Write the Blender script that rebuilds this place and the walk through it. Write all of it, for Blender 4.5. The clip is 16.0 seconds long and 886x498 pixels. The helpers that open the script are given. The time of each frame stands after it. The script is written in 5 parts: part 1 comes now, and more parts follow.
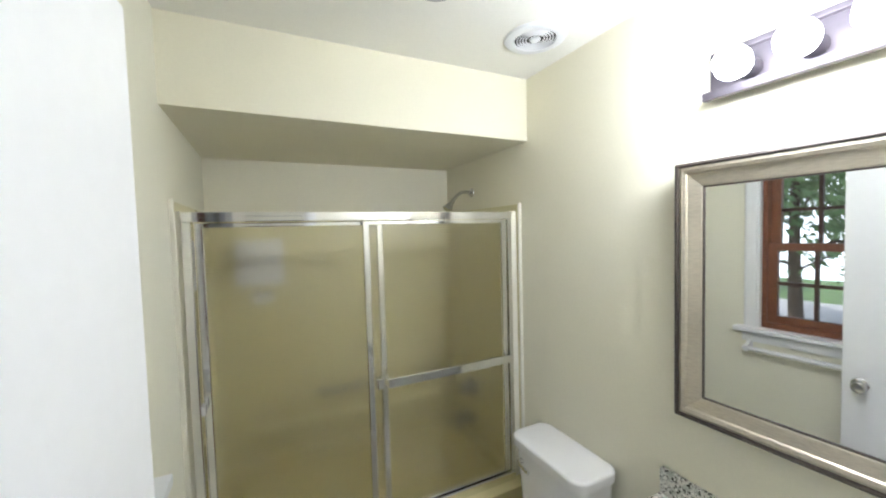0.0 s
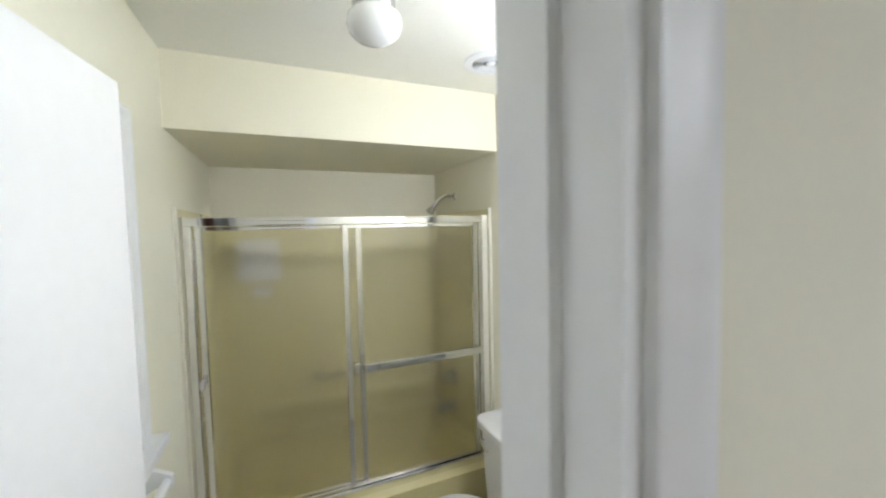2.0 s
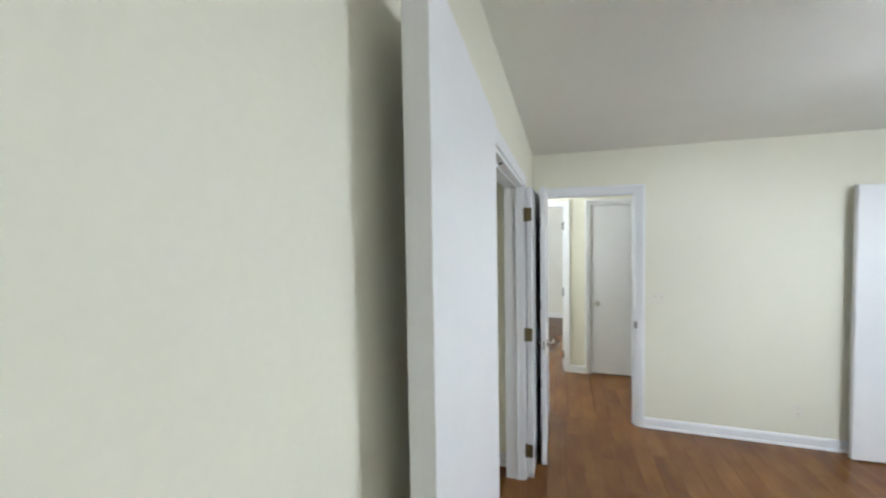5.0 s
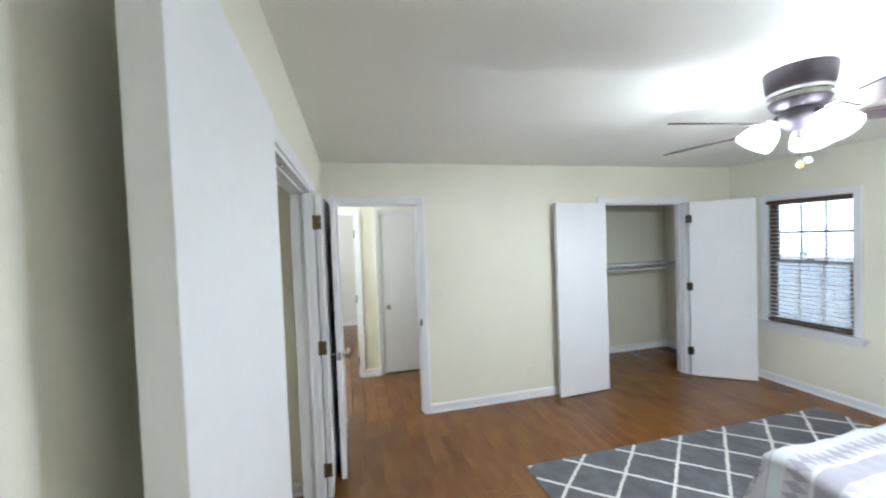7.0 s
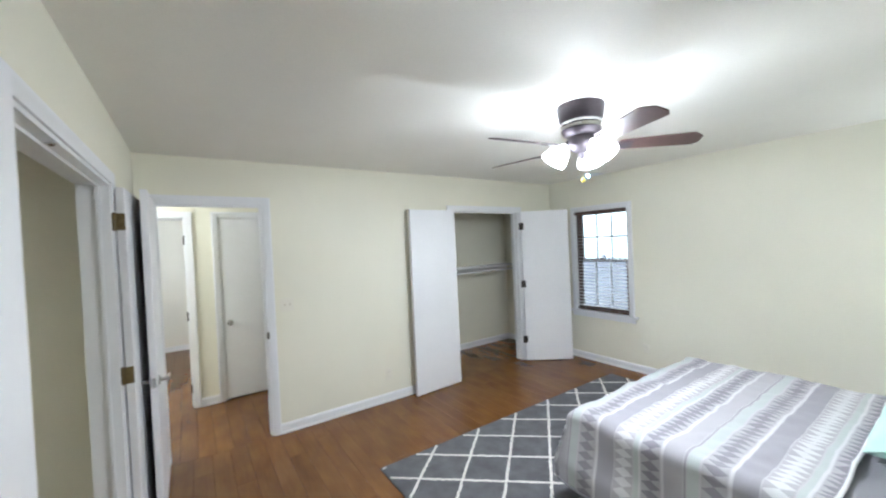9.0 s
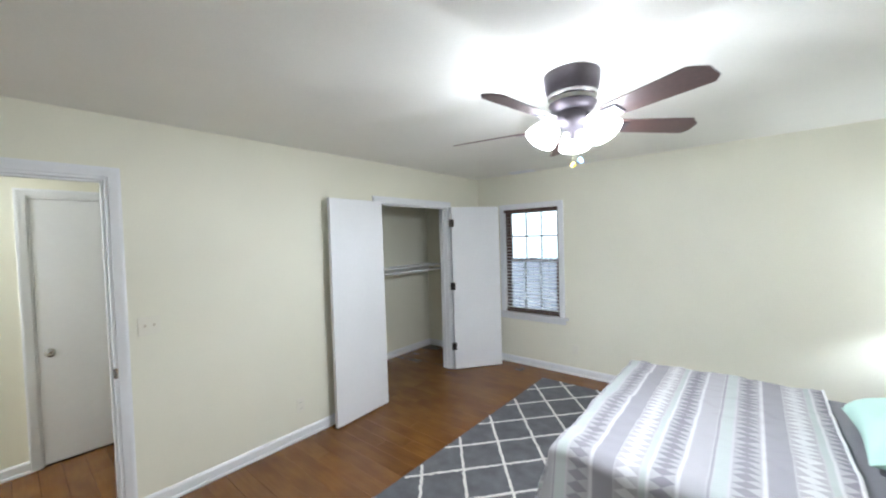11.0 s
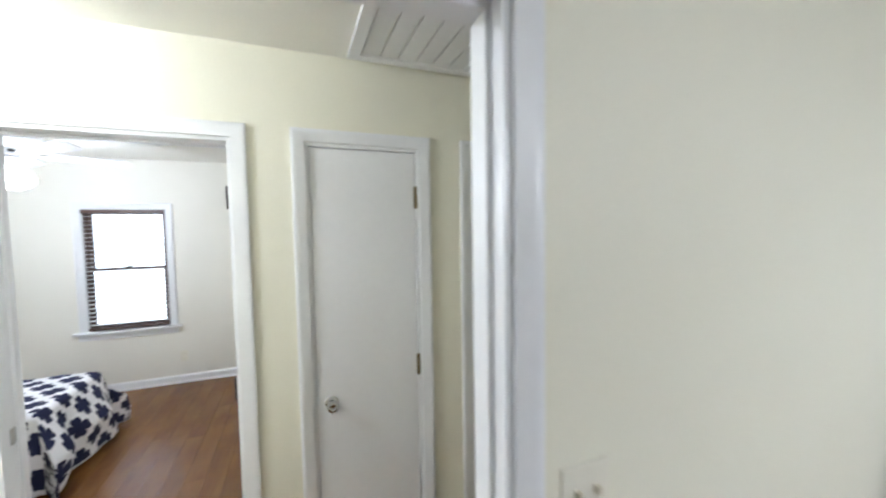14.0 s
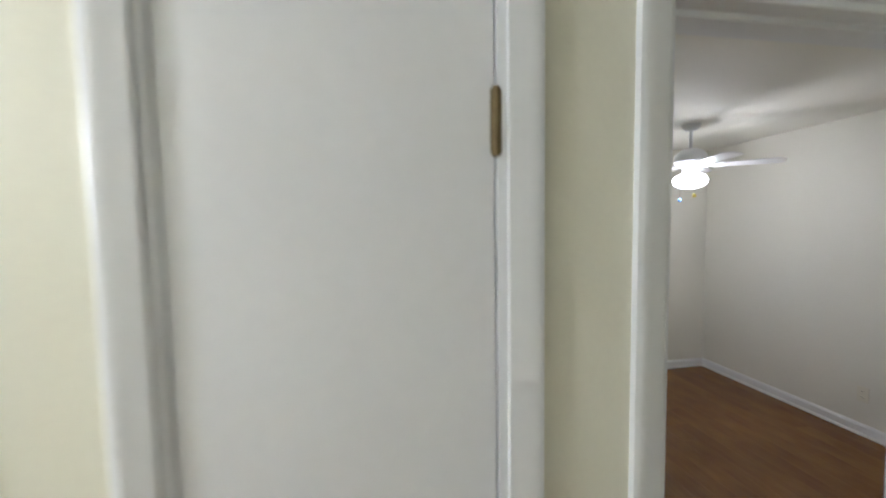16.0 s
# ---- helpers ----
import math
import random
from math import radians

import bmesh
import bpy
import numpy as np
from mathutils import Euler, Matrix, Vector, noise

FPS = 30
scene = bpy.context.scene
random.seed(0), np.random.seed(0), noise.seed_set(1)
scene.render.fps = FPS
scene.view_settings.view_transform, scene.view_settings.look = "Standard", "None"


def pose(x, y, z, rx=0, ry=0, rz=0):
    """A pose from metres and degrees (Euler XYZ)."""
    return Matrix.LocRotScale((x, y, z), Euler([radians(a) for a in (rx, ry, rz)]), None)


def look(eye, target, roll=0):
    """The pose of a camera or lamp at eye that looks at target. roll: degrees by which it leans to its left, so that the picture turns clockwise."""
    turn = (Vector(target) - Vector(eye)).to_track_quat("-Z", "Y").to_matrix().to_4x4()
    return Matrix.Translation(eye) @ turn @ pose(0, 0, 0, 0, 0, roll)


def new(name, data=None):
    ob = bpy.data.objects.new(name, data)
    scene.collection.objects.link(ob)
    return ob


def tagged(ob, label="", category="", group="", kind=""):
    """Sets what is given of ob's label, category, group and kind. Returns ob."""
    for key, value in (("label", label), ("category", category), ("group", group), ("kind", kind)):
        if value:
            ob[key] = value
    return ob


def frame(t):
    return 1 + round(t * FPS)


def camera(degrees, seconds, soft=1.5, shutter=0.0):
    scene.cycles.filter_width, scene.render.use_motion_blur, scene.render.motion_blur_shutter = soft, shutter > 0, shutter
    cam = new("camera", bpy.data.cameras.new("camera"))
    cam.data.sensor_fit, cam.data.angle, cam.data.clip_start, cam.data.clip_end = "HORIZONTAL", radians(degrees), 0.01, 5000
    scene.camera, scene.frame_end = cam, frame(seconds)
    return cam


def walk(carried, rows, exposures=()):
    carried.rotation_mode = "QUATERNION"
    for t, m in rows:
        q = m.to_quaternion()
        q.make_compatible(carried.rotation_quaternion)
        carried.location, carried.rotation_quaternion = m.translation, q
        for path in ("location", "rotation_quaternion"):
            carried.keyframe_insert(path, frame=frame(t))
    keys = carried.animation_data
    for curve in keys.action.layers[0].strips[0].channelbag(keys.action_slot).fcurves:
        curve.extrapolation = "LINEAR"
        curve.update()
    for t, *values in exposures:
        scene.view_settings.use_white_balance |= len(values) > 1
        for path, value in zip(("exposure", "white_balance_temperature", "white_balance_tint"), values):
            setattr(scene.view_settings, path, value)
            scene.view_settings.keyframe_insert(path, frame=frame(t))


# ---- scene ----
EXPOSURES = [(0.0, 0.17, 5850, 15), (2.0, 0.2, 5850, 15), (3.0, 0.33, 5800, 14), (4.0, 0.53, 5700, 11), (6.5, 0.77, 5550, 11), (9.0, 0.68, 5650, 12),
             (11.5, 0.6, 5700, 12), (13.0, 0.8, 5600, 14), (14.5, 0.45, 5700, 14), (16.0, 0.48, 5750, 14)]
cam = camera(100.34, 16.0, soft=2.1, shutter=0.5)
# time and the camera's place and turn
PATH = [
    (0.0, pose(0.145, 0.116, 1.701, 87.4, 1.56, -25.66)),
    (0.5, pose(0.143, 0.076, 1.684, 87.16, 1.48, -24.97)),
    (1.0, pose(0.163, 0.017, 1.689, 86.97, 1.52, -20.52)),
    (1.5, pose(0.215, -0.063, 1.71, 86.94, 1.44, -20.6)),
    (2.0, pose(0.274, -0.148, 1.725, 86.95, 1.3, -22.94)),
    (2.5, pose(0.308, -0.218, 1.731, 87.07, 1.3, -29.93)),
    (3.0, pose(0.33, -0.252, 1.739, 86.96, 1.39, -40.63)),
    (3.5, pose(0.372, -0.262, 1.737, 87.11, 1.24, -47.9)),
    (4.0, pose(0.434, -0.247, 1.728, 87.20, 0.95, -55.6)),
    (6.5, pose(0.573, -0.227, 1.701, 88.51, 1.95, -97.01)),
    (7.0, pose(0.569, -0.238, 1.709, 88.4, 2.12, -103.99)),
    (7.5, look((0.569, -0.242, 1.668), (2.447, -0.93, 1.632), -2.1)),
    (8.0, look((0.54, -0.282, 1.676), (2.355, -1.12, 1.635), -2.2)),
    (8.5, look((0.522, -0.315, 1.667), (2.261, -1.301, 1.63), -2.3)),
    (9.0, look((0.5, -0.342, 1.653), (2.154, -1.466, 1.621), -2.6)),
    (11.5, look((1.507, -0.474, 1.649), (2.766, -2.028, 1.588), -1.6)),
    (12.0, look((1.886, -0.455, 1.649), (3.27, -1.897, 1.587), -1.4)),
    (12.5, look((2.333, -0.449, 1.656), (3.828, -1.776, 1.586), -1.1)),
    (13.0, look((2.759, -0.421, 1.661), (4.337, -1.647, 1.577), -0.6)),
    (13.5, look((3.169, -0.482, 1.635), (4.883, -1.51, 1.564), -1.3)),
    (14.0, look((3.558, -0.537, 1.667), (5.414, -1.275, 1.555), -0.9)),
    (14.5, look((3.901, -0.558, 1.659), (5.843, -1.023, 1.546), -0.7)),
    (15.0, look((4.207, -0.57, 1.664), (6.178, -0.89, 1.548), -0.7)),
    (15.5, look((4.441, -0.703, 1.662), (6.415, -1.003, 1.545), -1.2)),
    (16.0, look((4.737, -0.912, 1.658), (6.707, -1.228, 1.529), -0.9)),
]
walk(cam, PATH, EXPOSURES)

# ---- world and daylight ----
world = bpy.data.worlds.new("sky")
scene.world = world
world.use_nodes = True
wn = world.node_tree
sky = wn.nodes.new("ShaderNodeTexSky")
sky.sky_type = "NISHITA"
sky.sun_disc = False
sky.sun_elevation = radians(52)
sky.sun_rotation = radians(0)
wn.links.new(sky.outputs["Color"], wn.nodes["Background"].inputs["Color"])
wn.nodes["Background"].inputs["Strength"].default_value = 0.15
sun = bpy.data.lights.new("sun", "SUN")
sun.energy, sun.angle, sun.color = 3.5, radians(0.5), (1.0, 0.95, 0.88)
sun_ob = new("sun", sun)
sun_ob.matrix_world = look((0, 0, 30), (0, -23.4, 0))

BULB = 1.0      # common level of the lamps in the house


def lamp(name, where, watts, color, size):
    """A bulb: a small round point lamp inside its glass."""
    data = bpy.data.lights.new(name, "POINT")
    data.energy, data.color, data.shadow_soft_size = watts * BULB, color, size
    ob = new(name, data)
    ob.location = where
    return ob


COOL, WHITE, WARM = (0.95, 0.99, 1.0), (0.98, 0.99, 0.97), (1.0, 0.93, 0.80)
# bulbs of the bedroom fan
for a in (47, 167, 287):
    c, s = math.cos(radians(a)), math.sin(radians(a))
    lamp("bulb", (1.865 + 0.15 * c, -2.315 + 0.15 * s, 2.06), 6.4, WHITE, 0.02)
    data = bpy.data.lights.new("bulb_beam", "SPOT")
    data.energy, data.color, data.shadow_soft_size = 19.0 * BULB, WHITE, 0.06
    data.spot_size, data.spot_blend = radians(172), 0.35
    new("bulb_beam", data).matrix_basis = look((1.865 + 0.17 * c, -2.315 + 0.17 * s, 2.09), (1.865 + 0.42 * c, -2.315 + 0.42 * s, 1.30))
for y in (0.65, 0.525, 0.40):
    lamp("bulb", (1.18, y, 2.105), 5.0, COOL, 0.04)
lamp("bulb", (0.14, -4.38, 1.00), 13.0, COOL, 0.04)
lamp("bulb", (7.05, 1.27, 2.03), 18, (0.95, 0.99, 1.0), 0.07)
lamp("bulb", (7.43, -3.40, 1.97), 4.6, WARM, 0.07)
lamp("bulb", (4.76, 0.95, 2.33), 41, (0.975, 0.985, 0.95), 0.08)

# ---- materials ----


def material(name, color, rough=0.5, metal=0.0, grain=0.0, scale=60.0, bump=0.0, blotch=0.0, coat=0.0, emit=0.0, per_object=0.0, stretch=None, spec=0.5):
    m = bpy.data.materials.new(name)
    m.use_nodes = True
    nt, b = m.node_tree, m.node_tree.nodes["Principled BSDF"]
    b.inputs["Base Color"].default_value = (*color, 1)
    b.inputs["Roughness"].default_value = rough
    b.inputs["Metallic"].default_value = metal
    b.inputs["Specular IOR Level"].default_value = spec
    b.inputs["Coat Weight"].default_value = coat
    if emit:
        b.inputs["Emission Color"].default_value = (*color, 1)
        b.inputs["Emission Strength"].default_value = emit
    if not (grain or bump or blotch or per_object):
        return m
    tc = nt.nodes.new("ShaderNodeTexCoord")
    mp = nt.nodes.new("ShaderNodeMapping")
    nt.links.new(tc.outputs["Object"], mp.inputs["Vector"])
    if stretch:
        mp.inputs["Scale"].default_value = stretch
    fine = nt.nodes.new("ShaderNodeTexNoise")
    fine.inputs["Scale"].default_value, fine.inputs["Detail"].default_value = scale, 5
    nt.links.new(mp.outputs["Vector"], fine.inputs["Vector"])
    broad = nt.nodes.new("ShaderNodeTexNoise")
    broad.inputs["Scale"].default_value, broad.inputs["Detail"].default_value = 1.7, 3
    nt.links.new(mp.outputs["Vector"], broad.inputs["Vector"])
    hsv = nt.nodes.new("ShaderNodeHueSaturation")
    hsv.inputs["Color"].default_value = (*color, 1)

    def scaled(socket, amount):
        n = nt.nodes.new("ShaderNodeMapRange")
        n.inputs["From Min"].default_value, n.inputs["From Max"].default_value = 0.3, 0.7
        n.inputs["To Min"].default_value, n.inputs["To Max"].default_value = -amount, amount
        nt.links.new(socket, n.inputs["Value"])
        return n.outputs["Result"]

    def add(a, c):
        n = nt.nodes.new("ShaderNodeMath")
        nt.links.new(a, n.inputs[0])
        if isinstance(c, float):
            n.inputs[1].default_value = c
        else:
            nt.links.new(c, n.inputs[1])
        return n.outputs["Value"]
    value = add(add(scaled(fine.outputs["Fac"], grain), scaled(broad.outputs["Fac"], blotch)), 1.0)
    if per_object:
        oi = nt.nodes.new("ShaderNodeObjectInfo")
        r = nt.nodes.new("ShaderNodeMapRange")
        r.inputs["To Min"].default_value, r.inputs["To Max"].default_value = -per_object, per_object
        nt.links.new(oi.outputs["Random"], r.inputs["Value"])
        value = add(value, r.outputs["Result"])
    nt.links.new(value, hsv.inputs["Value"])
    nt.links.new(hsv.outputs["Color"], b.inputs["Base Color"])
    rr = nt.nodes.new("ShaderNodeMapRange")
    rr.inputs["To Min"].default_value, rr.inputs["To Max"].default_value = max(rough - 0.08, 0.02), min(rough + 0.08, 1)
    nt.links.new(broad.outputs["Fac"], rr.inputs["Value"])
    nt.links.new(rr.outputs["Result"], b.inputs["Roughness"])
    if bump:
        bp = nt.nodes.new("ShaderNodeBump")
        bp.inputs["Strength"].default_value, bp.inputs["Distance"].default_value = min(bump, 1), 0.002
        nt.links.new(fine.outputs["Fac"], bp.inputs["Height"])
        nt.links.new(bp.outputs["Normal"], b.inputs["Normal"])
    return m


cream = material("cream wall paint", (0.80, 0.782, 0.655), 0.6, grain=0.012, scale=90, bump=0.12, blotch=0.02)
pale = material("pale wall paint", (0.80, 0.785, 0.715), 0.6, grain=0.012, scale=90, bump=0.12, blotch=0.02)
bath_paint = material("yellow cream bathroom paint", (0.82, 0.785, 0.635), 0.6, grain=0.012, scale=90, bump=0.12, blotch=0.02)
ceiling_paint = material("ceiling paint", (0.86, 0.85, 0.785), 0.75, grain=0.02, scale=160, bump=0.35, blotch=0.02)
white = material("white trim paint", (0.80, 0.81, 0.82), 0.35, grain=0.012, scale=40, bump=0.06, blotch=0.02)
door_white = material("white door paint", (0.80, 0.805, 0.82), 0.4, grain=0.012, scale=30, bump=0.08, blotch=0.025)
chrome = material("chrome", (0.80, 0.80, 0.80), 0.07, 1.0, grain=0.03, scale=20, blotch=0.04)
nickel = material("satin nickel", (0.58, 0.58, 0.58), 0.2, 1.0, grain=0.04, scale=80)
brass = material("aged brass", (0.19, 0.145, 0.075), 0.38, 0.8, grain=0.15, scale=60, blotch=0.2)
dark_hinge = material("dark bronze", (0.055, 0.048, 0.042), 0.4, 0.8, grain=0.1, scale=60)
porcelain = material("porcelain", (0.84, 0.83, 0.82), 0.12, coat=0.5, blotch=0.01, grain=0.005)
gold_tub = material("harvest gold enamel", (0.66, 0.59, 0.31), 0.2, coat=0.4, grain=0.015, scale=30, blotch=0.03)
gold_wall = material("harvest gold surround", (0.70, 0.64, 0.37), 0.3, coat=0.2, grain=0.02, scale=30, blotch=0.04)
mirror_glass = material("mirror", (0.88, 0.89, 0.88), 0.02, 1.0)
champagne = material("champagne frame", (0.50, 0.45, 0.36), 0.38, 0.75, grain=0.1, scale=50, blotch=0.08, stretch=(1, 1, 6))
dark_edge = material("dark frame edge", (0.07, 0.055, 0.045), 0.4, 0.3, grain=0.1)
bronze = material("oil-rubbed bronze", (0.085, 0.075, 0.085), 0.38, 0.7, grain=0.08, scale=60)
walnut = material("walnut blade", (0.085, 0.048, 0.042), 0.45, grain=0.35, scale=14, stretch=(3, 26, 26), blotch=0.12, coat=0.1)
brown_wood = material("red-brown window wood", (0.17, 0.066, 0.036), 0.42, grain=0.25, scale=22, stretch=(8, 8, 1.2), blotch=0.15)
dark_wood = material("dark brown window wood", (0.085, 0.045, 0.032), 0.45, grain=0.2, scale=22, stretch=(8, 8, 1.2), blotch=0.12)
blind_white = material("blind slat", (0.74, 0.72, 0.69), 0.5, grain=0.03, scale=40, stretch=(1, 12, 12))
blind_brown = material("brown blind slat", (0.28, 0.14, 0.08), 0.5, grain=0.1, scale=40)
plastic = material("ivory plastic", (0.79, 0.765, 0.66), 0.4, blotch=0.02, grain=0.01)
# near-black standing in for the shade inside vents and small openings
slot = material("dark opening shade", (0.03, 0.03, 0.03), 0.6)
fan_white = material("white fan enamel", (0.82, 0.83, 0.85), 0.3, blotch=0.02, grain=0.01)
grey_sheet = material("grey sheet", (0.24, 0.24, 0.26), 0.9, grain=0.1, scale=200, bump=0.3, blotch=0.08)
mint = material("mint pillowcase", (0.52, 0.74, 0.66), 0.85, grain=0.05, scale=180, bump=0.3, blotch=0.05)
white_cloth = material("white pillowcase", (0.80, 0.80, 0.80), 0.85, grain=0.04, scale=180, bump=0.3, blotch=0.04)
charcoal = material("charcoal fabric", (0.06, 0.06, 0.065), 0.9, grain=0.2, scale=150, bump=0.3)
subfloor = material("floor gap", (0.05, 0.028, 0.015), 0.8, grain=0.1)
shade_white = material("unlit opal glass", (0.82, 0.83, 0.84), 0.18, coat=0.3, blotch=0.01, grain=0.004)
glow = material("lit glass", (1.0, 0.985, 0.94), 0.4, emit=22.0)
glow_fan = material("lit frosted glass", (1.0, 0.985, 0.94), 0.4, emit=7.0)
glow_soft = material("lit opal glass", (1.0, 0.985, 0.95), 0.4, emit=12.0)
concrete = material("concrete", (0.42, 0.41, 0.39), 0.9, grain=0.08, scale=40, bump=0.4, blotch=0.1)
siding = material("pale blue siding", (0.49, 0.54, 0.61), 0.6, grain=0.04, scale=30, bump=0.2, blotch=0.06)
lawn = material("lawn", (0.10, 0.17, 0.05), 0.95, grain=0.4, scale=30, bump=0.8, blotch=0.25)
leaf = material("leaves", (0.16, 0.26, 0.10), 0.6, grain=0.3, scale=8, blotch=0.25)
bark = material("bark", (0.12, 0.085, 0.06), 0.9, grain=0.35, scale=20, bump=0.8)
tile_grey = material("bath floor tile", (0.55, 0.52, 0.45), 0.35, grain=0.05, scale=20, blotch=0.06)
shingle = material("roof shingle", (0.16, 0.15, 0.15), 0.9, grain=0.2, scale=30, bump=0.5)


def clear_glass(name, rough, color=(1, 1, 1), bump=0.0, scale=40.0):
    m = bpy.data.materials.new(name)
    m.use_nodes = True
    nt, b = m.node_tree, m.node_tree.nodes["Principled BSDF"]
    b.inputs["Base Color"].default_value = (*color, 1)
    b.inputs["Transmission Weight"].default_value = 1.0
    b.inputs["Roughness"].default_value = rough
    b.inputs["IOR"].default_value = 1.45
    if bump:
        v = nt.nodes.new("ShaderNodeTexNoise")
        v.inputs["Scale"].default_value, v.inputs["Detail"].default_value = scale, 1
        tc = nt.nodes.new("ShaderNodeTexCoord")
        nt.links.new(tc.outputs["Object"], v.inputs["Vector"])
        bp = nt.nodes.new("ShaderNodeBump")
        bp.inputs["Strength"].default_value, bp.inputs["Distance"].default_value = bump, 0.004
        nt.links.new(v.outputs["Fac"], bp.inputs["Height"])
        nt.links.new(bp.outputs["Normal"], b.inputs["Normal"])
    return m


pane_glass = clear_glass("window glass", 0.0)
obscure = clear_glass("obscure shower glass", 0.22, (0.98, 0.97, 0.92), 0.22, 60)


def plank_material():
    """Glossy brown laminate: grain along x, tone by plank."""
    m = bpy.data.materials.new("brown wood plank")
    m.use_nodes = True
    nt, b = m.node_tree, m.node_tree.nodes["Principled BSDF"]
    tc, oi = nt.nodes.new("ShaderNodeTexCoord"), nt.nodes.new("ShaderNodeObjectInfo")
    off = nt.nodes.new("ShaderNodeVectorMath")
    off.operation = "MULTIPLY_ADD"
    nt.links.new(oi.outputs["Random"], off.inputs[0])
    off.inputs[1].default_value = (37, 91, 13)
    nt.links.new(tc.outputs["Object"], off.inputs[2])
    mp = nt.nodes.new("ShaderNodeMapping")
    mp.inputs["Scale"].default_value = (1.6, 22, 1)
    nt.links.new(off.outputs["Vector"], mp.inputs["Vector"])
    g = nt.nodes.new("ShaderNodeTexNoise")
    g.inputs["Scale"].default_value, g.inputs["Detail"].default_value, g.inputs["Distortion"].default_value = 3.0, 6, 0.6
    nt.links.new(mp.outputs["Vector"], g.inputs["Vector"])
    mp2 = nt.nodes.new("ShaderNodeMapping")
    mp2.inputs["Scale"].default_value = (2.2, 4, 1)
    nt.links.new(off.outputs["Vector"], mp2.inputs["Vector"])
    k = nt.nodes.new("ShaderNodeTexNoise")
    k.inputs["Scale"].default_value, k.inputs["Detail"].default_value = 1.4, 2
    nt.links.new(mp2.outputs["Vector"], k.inputs["Vector"])
    mix = nt.nodes.new("ShaderNodeMath")
    mix.operation = "MULTIPLY_ADD"
    mix.inputs[1].default_value = 0.33
    nt.links.new(g.outputs["Fac"], mix.inputs[0])
    half = nt.nodes.new("ShaderNodeMath")
    half.operation = "MULTIPLY_ADD"
    half.inputs[1].default_value = 0.67
    nt.links.new(k.outputs["Fac"], half.inputs[0])
    tone = nt.nodes.new("ShaderNodeMapRange")
    tone.inputs["To Min"].default_value, tone.inputs["To Max"].default_value = -0.06, 0.06
    nt.links.new(oi.outputs["Random"], tone.inputs["Value"])
    nt.links.new(tone.outputs["Result"], half.inputs[2])
    nt.links.new(half.outputs["Value"], mix.inputs[2])
    ramp = nt.nodes.new("ShaderNodeValToRGB")
    ramp.color_ramp.elements[0].position, ramp.color_ramp.elements[0].color = 0.22, (0.098, 0.037, 0.008, 1)
    ramp.color_ramp.elements[1].position, ramp.color_ramp.elements[1].color = 0.82, (0.240, 0.104, 0.025, 1)
    e = ramp.color_ramp.elements.new(0.5)
    e.color = (0.163, 0.067, 0.015, 1)
    nt.links.new(mix.outputs["Value"], ramp.inputs["Fac"])
    nt.links.new(ramp.outputs["Color"], b.inputs["Base Color"])
    b.inputs["Roughness"].default_value = 0.26
    b.inputs["Specular IOR Level"].default_value = 0.4
    bp = nt.nodes.new("ShaderNodeBump")
    bp.inputs["Strength"].default_value, bp.inputs["Distance"].default_value = 0.15, 0.001
    nt.links.new(g.outputs["Fac"], bp.inputs["Height"])
    nt.links.new(bp.outputs["Normal"], b.inputs["Normal"])
    return m


plank_wood = plank_material()


class Nodes:
    """Short arithmetic on sockets of one material."""

    def __init__(self, name, rough):
        self.m = bpy.data.materials.new(name)
        self.m.use_nodes = True
        self.nt = self.m.node_tree
        self.b = self.nt.nodes["Principled BSDF"]
        self.b.inputs["Roughness"].default_value = rough
        self.b.inputs["Specular IOR Level"].default_value = 0.2

    def math(self, op, a, c=0.0, d=0.0):
        n = self.nt.nodes.new("ShaderNodeMath")
        n.operation = op
        for s, v in zip(n.inputs, (a, c, d)):
            if isinstance(v, (int, float)):
                s.default_value = v
            else:
                self.nt.links.new(v, s)
        return n.outputs["Value"]

    def mix(self, f, a, c):
        n = self.nt.nodes.new("ShaderNodeMix")
        n.data_type = "RGBA"
        self.nt.links.new(f, n.inputs["Factor"])
        for s, v in ((n.inputs[6], a), (n.inputs[7], c)):
            if isinstance(v, tuple):
                s.default_value = (*v, 1)
            else:
                self.nt.links.new(v, s)
        return n.outputs[2]

    def uv(self):
        n = self.nt.nodes.new("ShaderNodeUVMap")
        n.uv_map = "UVMap"
        s = self.nt.nodes.new("ShaderNodeSeparateXYZ")
        self.nt.links.new(n.outputs["UV"], s.inputs["Vector"])
        return s.outputs["X"], s.outputs["Y"], n.outputs["UV"]

    def noise(self, vec, scale, detail=4):
        n = self.nt.nodes.new("ShaderNodeTexNoise")
        n.inputs["Scale"].default_value, n.inputs["Detail"].default_value = scale, detail
        self.nt.links.new(vec, n.inputs["Vector"])
        return n.outputs["Fac"]

    def done(self, color, height=None, strength=0.3, dist=0.002):
        self.nt.links.new(color, self.b.inputs["Base Color"])
        if height is not None:
            bp = self.nt.nodes.new("ShaderNodeBump")
            bp.inputs["Strength"].default_value, bp.inputs["Distance"].default_value = strength, dist
            self.nt.links.new(height, bp.inputs["Height"])
            self.nt.links.new(bp.outputs["Normal"], self.b.inputs["Normal"])
        return self.m


